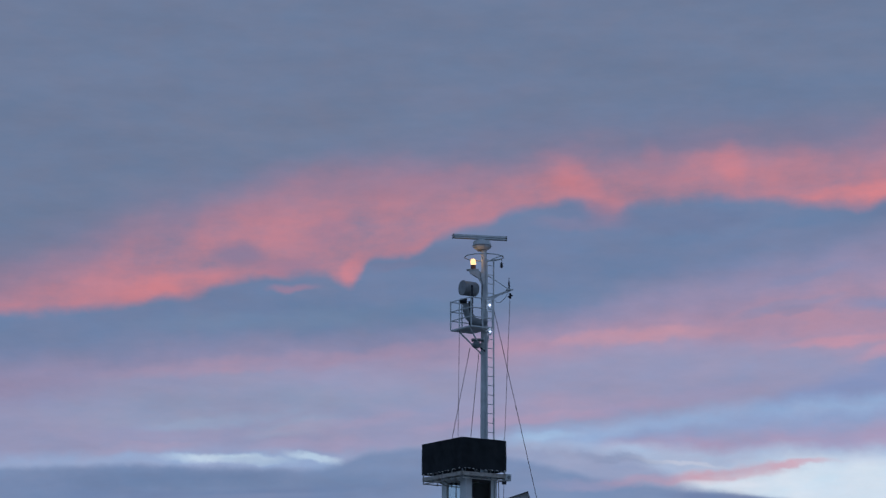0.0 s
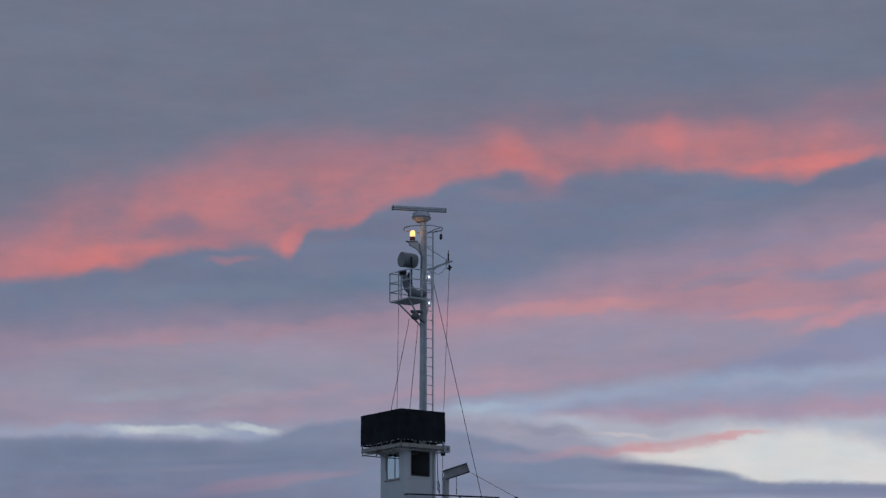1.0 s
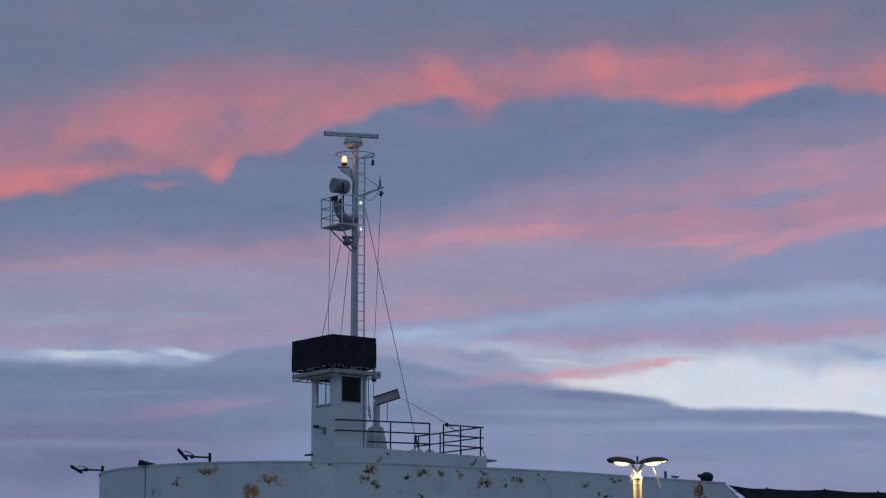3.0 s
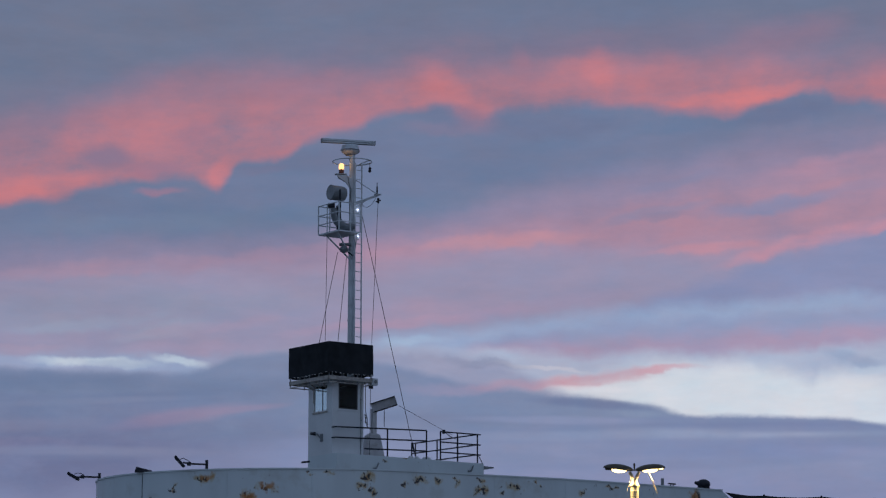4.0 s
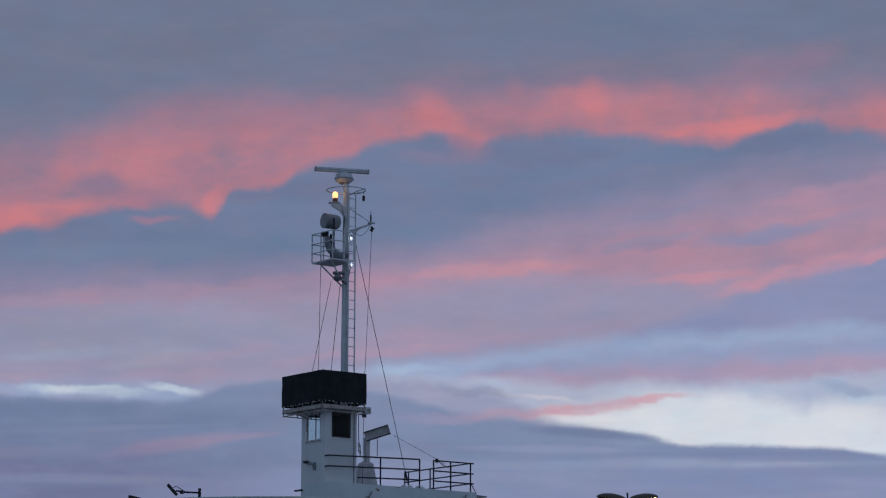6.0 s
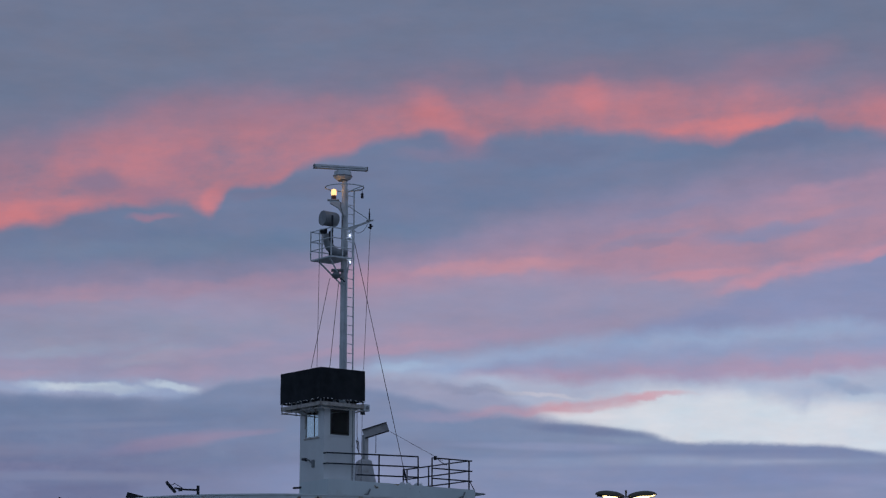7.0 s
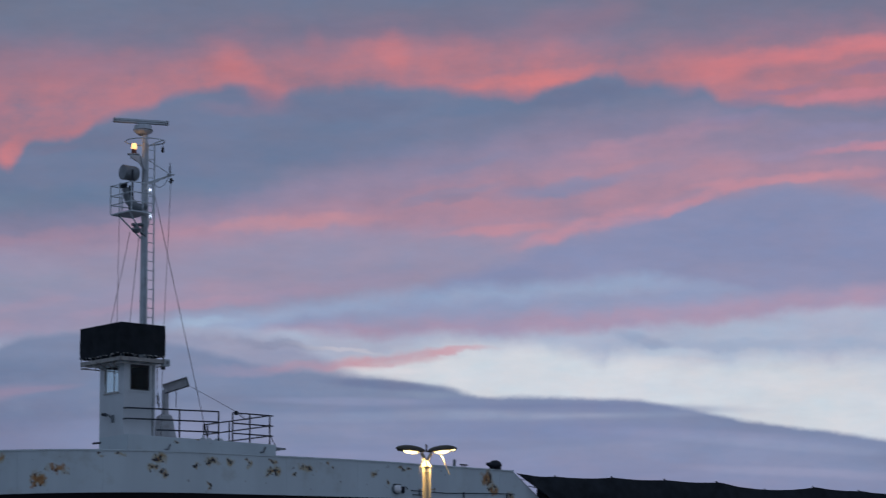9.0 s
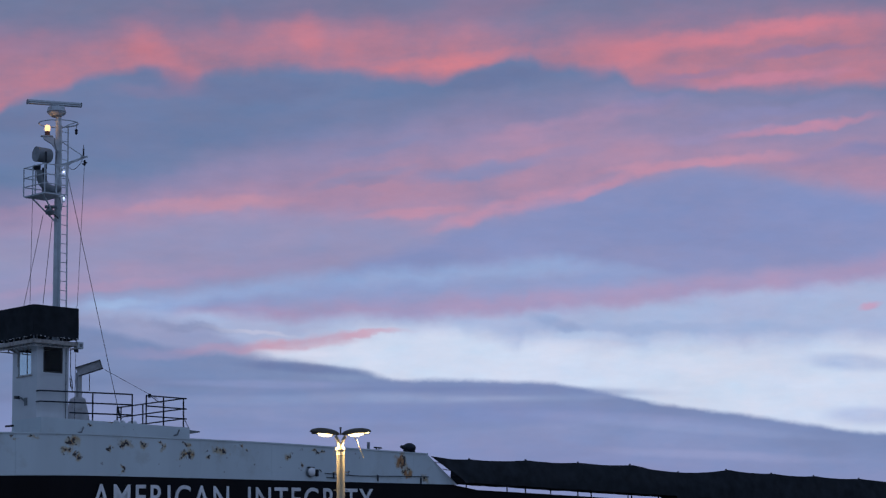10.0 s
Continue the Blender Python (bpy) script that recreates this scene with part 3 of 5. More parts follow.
def prism(bm, outline, axis, lo, hi):
    """Extrudes a 2D outline along an axis: 'x' takes (y, z), 'y' takes (x, z), 'z' takes (x, y)."""
    def put(u, v, w):
        return {"x": (w, u, v), "y": (u, w, v), "z": (u, v, w)}[axis]
    a = [bm.verts.new(put(u, v, lo)) for u, v in outline]
    b = [bm.verts.new(put(u, v, hi)) for u, v in outline]
    bm.faces.new(a)
    bm.faces.new(b[::-1])
    for i in range(len(a)):
        j = (i + 1) % len(a)
        bm.faces.new((a[j], a[i], b[i], b[j]))
    return bm


def part(name, bm, mat, parent, label="", smooth=False):
    bmesh.ops.recalc_face_normals(bm, faces=bm.faces[:])
    me = bpy.data.meshes.new(name)
    bm.to_mesh(me)
    bm.free()
    me.materials.append(mat)
    if smooth:
        for p in me.polygons:
            p.use_smooth = True
        me.set_sharp_from_angle(angle=radians(38))
    ob = new(name, me)
    ob.parent = parent
    if label:
        tagged(ob, label)
    return ob


SHIP = pose(-0.574, 100.0, 0, 0, 0, 35.0)   # x aft, y to starboard, z above the quay
VIEW = pose(-0.574, 100.0, 0)               # x along the quay, y away from it


def thing(name, at, label, category, group="", frame_of=SHIP, turn=0.0):
    e = new(name)
    e.empty_display_size = 0.3
    e.matrix_world = frame_of @ pose(*at, 0, 0, turn)
    return tagged(e, label, category, group)


B = bmesh.new


# ---- quay and water ----
g = B()
box(g, -300, 300, -150, 90, -3.0, 0.0)
tagged(part("ground", g, M_QUAY, None), "worn grey concrete quay in front of the ship", "ground", kind="structure")
g = B()
bmesh.ops.create_grid(g, x_segments=2, y_segments=2, size=2400, matrix=Matrix.Translation((0, 0, -2.0)))
tagged(part("water", g, M_WATER, None), "dark harbour water round the quay", "water", kind="structure")

# ---- ship's hull ----
HALF, BOW_C, BOW_L, AFT = 6.0, -1.0, 7.58, 62.0


def stripe(x):
    return 9.245 + 0.027 * max(-9.0, min(x, 13.6))


def top(x):
    """Height of the bulwark, which rises a little from the stem."""
    return min(10.60, 10.51 + 0.0159 * x)


def rim(inset, lower, stop, steps=36):
    """Half outline from the stem to the point 'stop' aft: (x, half breadth)."""
    pts = []
    for i in range(steps + 1):
        a = math.pi / 2 * i / steps
        pts.append((BOW_C - (BOW_L - inset - lower) * math.cos(a), (HALF - inset) * math.sin(a)))
    x = BOW_C
    while x < stop - 1.2:
        x += 1.2
        pts.append((x, HALF - inset))
    pts.append((stop, HALF - inset))
    return pts


def shell(bm, sign, low, high, thick, stop_low, stop_high, rake=0.0):
    """A plated side of the hull between two heights (functions of x), with thickness."""
    outer_h, outer_l = rim(0, 0, stop_high), rim(0, rake, stop_high)
    inner = rim(thick, 0, stop_high)
    cols = []
    for i, ((xh, yh), (xl, yl), (xi, yi)) in enumerate(zip(outer_h, outer_l, inner)):
        end = i == len(outer_h) - 1
        xb = stop_low if end else xl
        cols.append([bm.verts.new((xb, sign * yl, low(xb))), bm.verts.new(((xb + xh) / 2, sign * (yl + yh) / 2, (low(xb) + high(xh)) / 2)), bm.verts.new((xh, sign * yh, high(xh))), bm.verts.new((xi, sign * yi, high(xh))), bm.verts.new((xb if end else xi, sign * yi, low(xb)))])
    for a, b in zip(cols, cols[1:]):
        for k in range(4):
            bm.faces.new((a[k], b[k], b[k + 1], a[k + 1]))
        bm.faces.new((a[4], b[4], b[0], a[0]))
    bm.faces.new(cols[-1])
    bm.faces.new(cols[0][::-1])
    return bm


hull = thing("ship", (0, 0, 0), "black and rust-flecked white bow of a moored ship", "ship")
PATCHES = [(-4.60, 10.33, 0.28, 0.15), (-4.07, 10.34, 0.33, 0.13), (-2.77, 10.25, 0.43, 0.25), (-3.00, 9.95, 0.52, 0.25), (-2.60, 9.78, 0.28, 0.28), (-0.84, 10.27, 0.57, 0.28), (-0.14, 10.3, 0.36, 0.28), (0.69, 10.3, 0.19, 0.28), (1.69, 10.35, 0.32, 0.21), (1.66, 10.0, 0.59, 0.32), (3.06, 10.3, 0.52, 0.28), (3.86, 10.38, 0.25, 0.28), (4.26, 10.3, 0.19, 0.11), (-1.43, 10.08, 0.15, 0.19), (-1.00, 9.5, 0.17, 0.34), (2.46, 9.98, 0.21, 0.27), (-7.32, 10.12, 0.30, 0.28), (-6.32, 9.5, 0.33, 0.47), (-5.82, 9.86, 0.47, 0.34), (-7.85, 9.84, 0.15, 0.28)]
PATCHES2 = [(11.05, 10.3, 0.43, 0.57), (11.25, 9.95, 0.47, 0.38), (12.10, 9.75, 0.38, 0.28), (7.20, 10.42, 0.57, 0.13), (5.90, 10.2, 0.28, 0.24), (6.50, 9.9, 0.14, 0.24), (8.20, 10.42, 0.24, 0.14)]
FRESH = [(-5.82, 9.9, 0.3, 0.28), (-6.33, 9.5, 0.24, 0.38), (-7.25, 10.15, 0.16, 0.22), (10.95, 10.3, 0.22, 0.42), (11.3, 9.85, 0.24, 0.24)]
M_PLATE = hull_white("rusty_white_plating", PATCHES + PATCHES2, FRESH)
for s in (-1, 1):
    part("bulwark", shell(B(), s, stripe, top, 0.1, 13.65, 12.25), M_PLATE, hull, "blue-white plating with rust patches", True)
    part("hull_side", shell(B(), s, lambda x: -2.4, lambda x: stripe(x) - 0.002 if x < 13.6 else 9.47, 0.12, AFT, AFT, 1.6), M_BLACK_HULL, hull, "black painted steel side", True)
    cap = B()
    o, n_ = rim(-0.03, 0, 12.25), rim(0.16, 0, 12.25)
    quads = [[cap.verts.new((a[0], s * a[1], z)) for a, z in ((p, top(p[0]) + 0.002), (p, top(p[0]) + 0.05), (q, top(p[0]) + 0.05), (q, top(p[0]) + 0.002))] for p, q in zip(o, n_)]
    for a, b in zip(quads, quads[1:]):
        for k in range(4):
            cap.faces.new((a[k], b[k], b[(k + 1) % 4], a[(k + 1) % 4]))
    cap.faces.new(quads[-1])
    cap.faces.new(quads[0][::-1])
    part("bulwark_rail", cap, M_PLATE, hull)
d = B()
half = rim(0.13, 0, AFT - 0.05)
prism(d, [(x, -y) for x, y in half] + [(x, y) for x, y in half[::-1][:-1]], "z", 9.0, 9.12)
part("deck", d, M_DECK, hull, "green-grey deck plating")
d = B()
box(d, AFT, AFT + 0.12, -HALF, HALF, -2.4, 9.47)
part("transom", d, M_BLACK_HULL, hull)
# weld seams and a vertical joint in the plating
for a in (12.5, 40.0, 62.0):
    t_ = radians(a)
    x, y = BOW_C - (BOW_L + 0.004) * math.cos(t_), -(HALF + 0.004) * math.sin(t_)
    part("weld_seam", rod(B(), (x, y, stripe(x) + 0.01), (x, y, top(x) - 0.01), 0.012, n=6), M_DARK if a < 20 else M_PLATE, hull)
for x in (2.2, 5.2, 8.4, 11.6):
    part("weld_seam", box(B(), x - 0.012, x + 0.012, -HALF - 0.006, -HALF + 0.01, stripe(x) + 0.01, top(x) - 0.01), M_PLATE, hull)
# stays across the slanted gap at the bulwark's end
for f in (0.25, 0.5, 0.75):
    x, z = 12.3 + 1.4 * f, 10.56 - 0.9 * f
    part("stay", rod(B(), (x - 0.1, -HALF - 0.03, z + 0.02), (x + 0.5, -HALF - 0.03, z - 0.03), 0.012, n=6), M_DARK, hull)


def lettering(text, x0, x1, z, height):
    c = bpy.data.curves.new("name_lettering", "FONT")
    c.body, c.extrude, c.size = text, 0.008, 1.0
    c.offset, c.space_character = 0.008, 1.16
    tmp = new("name_lettering", c)
    me = bpy.data.meshes.new_from_object(tmp)
    bpy.data.objects.remove(tmp)
    me.name = "name_lettering"
    xs = [v.co.x for v in me.vertices]
    ys = [v.co.y for v in me.vertices]
    lo, hi, yl, yh = min(xs), max(xs), min(ys), max(ys)
    slope = 0.032
    for v in me.vertices:
        u = (v.co.x - lo) / (hi - lo) * (x1 - x0)
        w = (v.co.y - yl) / (yh - yl) * height
        v.co = Vector((x0 + u, -HALF - 0.012 + (-v.co.z) * 0.6, z + w + slope * u))
    # one mesh for each letter
    whole = bmesh.new()
    whole.from_mesh(me)
    bpy.data.meshes.remove(me)
    left = set(whole.verts)
    while left:
        stack, island = [min(left, key=lambda v: v.co.x)], set()
        while stack:
            v = stack.pop()
            if v in island:
                continue
            island.add(v)
            stack.extend(e.other_vert(v) for e in v.link_edges)
        left -= island
        one, twin = bmesh.new(), {}
        for v in island:
            twin[v] = one.verts.new(v.co)
        for f in {f for v in island for f in v.link_faces}:
            one.faces.new([twin[v] for v in f.verts])
        part("letter", one, M_LETTER, hull, "white painted block letter on the black side")
    whole.free()


lettering("AMERICAN", -2.12, 3.39, 8.13, 0.80)
lettering("INTEGRITY", 4.19, 9.69, 8.32, 0.80)

# small fittings on the hull's side
w = thing("hull_light", (6.86, -HALF - 0.004, 9.73), "round white-faced lamp in a dark rim on the plating", "light")
facing = Matrix.Rotation(radians(90), 4, "X")
part("rim", lathe(B(), [(0.175, 0.0), (0.178, 0.05), (0.165, 0.1), (0.152, 0.1)], 24, facing), M_GREY, w, smooth=True)
part("lens", lathe(B(), [(0.148, 0.1), (0.146, 0.13), (0.11, 0.17), (0.05, 0.19), (0.02, 0.193)], 24, facing), M_LENS, w, "white round lens", True)
part("hood", box(B(), -0.13, 0.13, -0.12, 0, 0.14, 0.175, 0.015), M_DARK, w)
part("junction_box", box(B(), 0.24, 0.33, -0.09, 0, -0.13, 0.1, 0.02), M_DARK, w)
part("cable", pipe(B(), [(0.3, -0.04, 0.06), (0.42, -0.04, 0.1), (0.5, -0.03, 0.02)], 0.014, 6), M_DARK, w)

w = thing("hull_pipe", (7.5, -HALF - 0.04, 9.72), "thin dark pipe on brackets along the plating", "pipe")
part("pipe", pipe(B(), [(0, 0, 0), (1.6, 0, -0.02), (3.4, 0, 0.06), (4.75, 0, 0.1)], 0.014), M_DARK, w)
for x in (0.4, 2.4, 4.4):
    part("bracket", box(B(), x - 0.015, x + 0.015, -0.015, 0.036, -0.16, 0.06), M_DARK, w)
part("strap", box(B(), 0.1, 0.75, -0.01, 0.036, -0.15, -0.125), M_DARK, w)

# fittings on the bulwark's top
w = thing("fairlead", (11.44, -HALF + 0.06, 10.65), "dark rounded deck fitting on the bulwark rail", "deck fitting")
g = B()
bmesh.ops.create_uvsphere(g, u_segments=14, v_segments=9, radius=0.24, matrix=Matrix.Translation((0, 0, 0.15)) @ Matrix.Diagonal((1.05, 0.9, 0.72, 1)))
part("housing", g, M_DARK, w, smooth=True)
part("spout", rod(B(), (-0.1, 0, 0.14), (-0.4, -0.02, 0.17), 0.11, 0.05), M_DARK, w)
part("foot", box(B(), -0.2, 0.2, -0.09, 0.09, 0, 0.06), M_DARK, w)
w = thing("vent_pipe", (9.55, -HALF + 0.06, 10.65), "short grey vent pipe on the bulwark rail", "pipe")
part("pipe", rod(B(), (0, 0, 0), (0, 0, 0.24), 0.055), M_GREY, w)
w = thing("cleat", (9.98, -HALF + 0.06, 10.65), "small dark cleat on the bulwark rail", "cleat")
part("horn", rod(B(), (-0.17, 0, 0.08), (0.17, 0, 0.08), 0.025), M_DARK, w)
for x in (-0.06, 0.06):
    part("leg", rod(B(), (x, 0, 0), (x, 0, 0.08), 0.022), M_DARK, w)
w = thing("rail_vent", (-8.4, -1.3, top(-8.4) + 0.05), "low dark wedge-shaped vent on the bow rail", "vent")
g = B()
prism(g, [(-0.25, 0), (0.3, 0), (0.3, 0.05), (-0.2, 0.17)], "y", -0.1, 0.1)
part("cover", g, M_DARK, w)
w.rotation_euler.z += radians(-35)

# ---- bow floodlights ----
FLOOD = "dark floodlight on a long arm over the bow"


def floodlight(x, y, z, head_tilt, lift):
    p = SHIP @ Vector((x, y, z))
    e = thing("floodlight", (0, 0, 0), FLOOD, "floodlight", "bow floodlights")
    e.matrix_world = Matrix.Translation(p)
    part("post", box(B(), -0.045, 0.045, -0.05, 0.05, 0, 0.28, 0.01), M_DARK, e)
    part("arm", pipe(B(), [(0, 0, 0.14), (-0.45, 0, 0.155), (-0.75, 0, 0.17 + lift)], 0.03), M_DARK, e)
    part("clamp", box(B(), -0.62, -0.5, -0.05, 0.05, 0.1, 0.21, 0.01), M_DARK, e)
    h = box(B(), -0.22, 0.22, -0.16, 0.16, -0.045, 0.045, 0.025)
    bmesh.ops.transform(h, matrix=Matrix.Translation((-0.86, 0, 0.2 + lift)) @ Matrix.Rotation(radians(head_tilt), 4, "Y"), verts=h.verts[:])
    hd = part("head", h, M_DARK, e)
    l = box(B(), -0.18, 0.18, -0.13, 0.13, -0.055, -0.048)
    bmesh.ops.transform(l, matrix=Matrix.Translation((-0.86, 0, 0.2 + lift)) @ Matrix.Rotation(radians(head_tilt), 4, "Y"), verts=l.verts[:])
    part("lens", l, M_GREY, hd, "pale unlit lens")
    part("cable", pipe(B(), [(-0.84, 0, 0.27 + lift), (-0.74, 0, 0.31 + lift), (-0.6, 0, 0.26), (-0.5, 0, 0.2)], 0.012, 6), M_DARK, e)
    return e


floodlight(-7.28, -3.36, top(-7.28) + 0.05, 48, 0.03)
floodlight(-7.8, 2.46, top(-7.8) + 0.05, 30, -0.03)

# ---- deckhouse, tower ----
ROOF = 11.55
house = thing("deckhouse", (0, 0, 9.12), "low white steel deckhouse under the lookout tower", "deckhouse")
d = B()
prism(d, [(-0.646, -1.0), (5.6, -1.0), (5.6, 3.05), (1.25, 3.05), (1.25, 0.721), (-0.646, 0.721)], "z", 0, ROOF - 9.12)
M_HOUSE = hull_white("chipped_white_steel", [(1.35, 2.3, 0.2, 0.1), (2.3, 2.4, 0.25, 0.06), (3.9, 2.42, 0.25, 0.06), (5.5, 1.7, 0.14, 0.2)])
part("wall", d, M_HOUSE, house)
part("ledge", prism(B(), [(5.6, ROOF - 9.2), (6.05, ROOF - 9.22), (6.05, ROOF - 9.26), (5.6, ROOF - 9.34)], "y", -1.0, 0.6), M_GREY, house, "small grey overhanging ledge")
for x, z in ((0.85, 1.98), (4.9, 2.12)):
    part("hook", pipe(B(), [(x, -1.002, z), (x + 0.1, -1.08, z + 0.02), (x + 0.16, -1.08, z + 0.14), (x + 0.2, -1.06, z + 0.2)], 0.028, 6), M_GREY, house)
for x in (2.6, 2.85, 3.2, 3.35):
    g = B()
    bmesh.ops.create_uvsphere(g, u_segments=10, v_segments=6, radius=0.12, matrix=Matrix.Translation((x, -0.8, ROOF - 9.13)))
    part("vent_cap", g, M_WHITE, house, smooth=True)
w = thing("boom", (-0.648, 0.6, 11.38), "short dark spar sticking out of the deckhouse", "spar")
part("spar", rod(B(), (0, 0.0, 0), (-0.04, 0.42, 0), 0.035), M_DARK, w)

tower = thing("lookout_tower", (0, 0, ROOF), "white steel lookout tower with two windows", "tower")
TZ = 14.06 - ROOF
HX, HY, TH = 0.645, 0.72, 0.07


def pierced(axis, w0, w1, u0, u1, hole):
    """A wall slab with one opening."""
    a, b, c, d_ = hole
    m = B()
    for p in ((u0, a, 0, TZ), (b, u1, 0, TZ), (a, b, 0, c), (a, b, d_, TZ)):
        if axis == "x":
            box(m, w0, w1, p[0], p[1], p[2], p[3])
        else:
            box(m, p[0], p[1], w0, w1, p[2], p[3])
    bmesh.ops.remove_doubles(m, verts=m.verts[:], dist=0.0005)
    return m


front_hole = (-0.42, 0.41, 13.02 - ROOF, 13.96 - ROOF)
port_hole = (-0.39, 0.39, 13.1 - ROOF, 13.96 - ROOF)
star_hole = (-0.52, 0.36, 12.98 - ROOF, 13.98 - ROOF)
part("wall", pierced("x", -HX, -HX + TH, -HY, HY, front_hole), M_WHITE, tower)
part("wall", pierced("y", -HY, -HY + TH, -HX + TH, HX, port_hole), M_WHITE, tower)
part("wall", pierced("y", HY - TH, HY, -HX + TH, HX, star_hole), M_WHITE, tower)
part("wall", box(B(), HX - TH, HX, -HY + TH, HY - TH, 0, TZ), M_WHITE, tower)
# near-black sheets added inside so the room reads unlit through the panes
part("shade_sheet", box(B(), HX - TH - 0.03, HX - TH - 0.004, -HY + TH + 0.01, HY - TH - 0.01, 1.0, TZ - 0.05), M_SHADE, tower, "added near-black sheet for the room's shade")
part("shade_sheet", box(B(), -HX + TH + 0.01, HX - TH - 0.04, -HY + TH + 0.01, HY - TH - 0.01, TZ - 0.04, TZ - 0.01), M_SHADE, tower)
part("roof", box(B(), -HX - 0.02, HX + 0.02, -HY - 0.02, HY + 0.02, TZ, TZ + 0.05), M_WHITE, tower)


def window(axis, w, hole, sign, bar, mat=M_FRAME, r=0.045):
    a, b, c, d_ = hole
    fr = B()
    for p in ((a, a + r, c, d_), (b - r, b, c, d_), (a + r, b - r, c, c + r), (a + r, b - r, d_ - r * 1.6, d_)):
        if axis == "x":
            box(fr, w - 0.02, w + 0.05, p[0], p[1], p[2], p[3])
        else:
            box(fr, p[0], p[1], w - 0.02, w + 0.05, p[2], p[3])
    win = part("window", fr, mat, tower, "white window frame" if mat is M_WHITE else "dark window frame")
    if bar:
        part("glazing_bar", box(B(), w, w + 0.03, bar, bar + 0.02, c + r, d_ - r), M_FRAME, win)
    pn = B()
    if axis == "x":
        box(pn, w + 0.012, w + 0.018, a + r, b - r, c + r, d_ - r)
    else:
        box(pn, a + r, b - r, w + 0.012, w + 0.018, c + r, d_ - r)
    p_ = part("pane", pn, M_PANE, win, "clear glass")
    p_.visible_shadow = False
    return win


window("x", -HX + 0.01, front_hole, -1, -0.12, M_WHITE, 0.03)
for y, z, h in ((0.40, 13.35, 0.5), (0.36, 13.0, 0.1), (0.1, 12.98, 0.07), (-0.3, 12.98, 0.06)):
    part("rust_scale", box(B(), -HX - 0.012, -HX - 0.002, y - 0.035, y + 0.035, z - ROOF, z + h - ROOF, 0.004), M_RUSTY, tower)
window("y", -HY + 0.01, port_hole, -1, 0)
window("y", HY - 0.06, star_hole, 1, 0)
sill = B()
box(sill, -HX - 0.03, -HX - 0.002, -0.46, 0.45, 13.0 - ROOF - 0.03, 13.0 - ROOF + 0.01)
part("sill", sill, M_RUSTY, tower, "rust-stained sill")
part("sill", box(B(), -0.42, 0.42, -HY - 0.02, -HY - 0.002, 13.04 - ROOF, 13.08 - ROOF), M_WHITE, tower)
w = thing("wall_lamp", (-HX - 0.003, 0.02, 12.2), "small rusty lamp bracket on the tower wall", "lamp")
part("arm", pipe(B(), [(0, -0.12, -0.12), (-0.1, 0.0, 0.06), (-0.12, 0.18, 0.1)], 0.025, 6), M_GREY, w)
part("shade", rod(B(), (-0.12, 0.12, 0.08), (-0.13, 0.34, 0.11), 0.06, 0.05), M_DARK, w)
part("plate", box(B(), -0.03, 0, -0.2, -0.05, -0.2, 0.06), M_GREY, w)

# conduit, rivet strip and drip rail on the tower
w = thing("conduit", (HX - 0.12, -HY - 0.02, ROOF), "thin grey conduit up the tower wall", "pipe")
part("pipe", rod(B(), (0, 0, 0.02), (0, 0, 2.42), 0.014, n=6), M_GREY, w)
for z in (0.5, 1.2, 1.9):
    part("clip", box(B(), -0.03, 0.03, -0.012, 0.018, z - 0.012, z + 0.012), M_GREY, w)
part("drip_rail", box(B(), -HX - 0.025, -HX - 0.002, -0.48, 0.47, 14.0 - ROOF, 14.02 - ROOF), M_DARK, tower)
part("drip_rail", box(B(), -0.45, 0.45, -HY - 0.025, -HY - 0.002, 14.0 - ROOF, 14.02 - ROOF), M_DARK, tower)

# ---- screened top platform round the tower's head ----
X0, X1, Y0, Y1 = -0.98, 0.77, -1.0, 1.35
screen = thing("lookout_platform", (0, 0, 14.115), "steel platform with black canvas dodger on the tower", "platform")
part("floor", box(B(), X0 + 0.2, X1 - 0.1, Y0 + 0.2, Y1 - 0.3, 0, 0.04), M_GREY, screen)
edge = [(X0, Y0), (X1, Y0), (X1, Y1), (X0, Y1)]
for (ax, ay), (bx, by) in zip(edge, edge[1:] + edge[:1]):
    part("edge_beam", box(B(), min(ax, bx) - 0.03, max(ax, bx) + 0.03, min(ay, by) - 0.03, max(ay, by) + 0.03, -0.085, 0.05, 0.008), M_RUSTY, screen, "rust-eaten white beam")
    part("lower_rail", rod(B(), (ax, ay, -0.17), (bx, by, -0.17), 0.018, n=8), M_RUSTY, screen)
    part("top_rail", rod(B(), (ax, ay, 1.19), (bx, by, 1.19), 0.022, n=8), M_DARK, screen)
    k = max(2, round(math.hypot(bx - ax, by - ay) / 0.6))
    for i in range(k):
        f = i / k
        part("post", rod(B(), (ax + (bx - ax) * f, ay + (by - ay) * f, -0.2), (ax + (bx - ax) * f, ay + (by - ay) * f, 1.19), 0.02, n=8), M_GREY, screen)
for i in range(5):
    y = Y0 + 0.25 + i * 0.46
    part("floor_bearer", box(B(), X0 + 0.03, X1 - 0.03, y - 0.03, y + 0.03, -0.05, -0.004), M_RUSTY, screen)


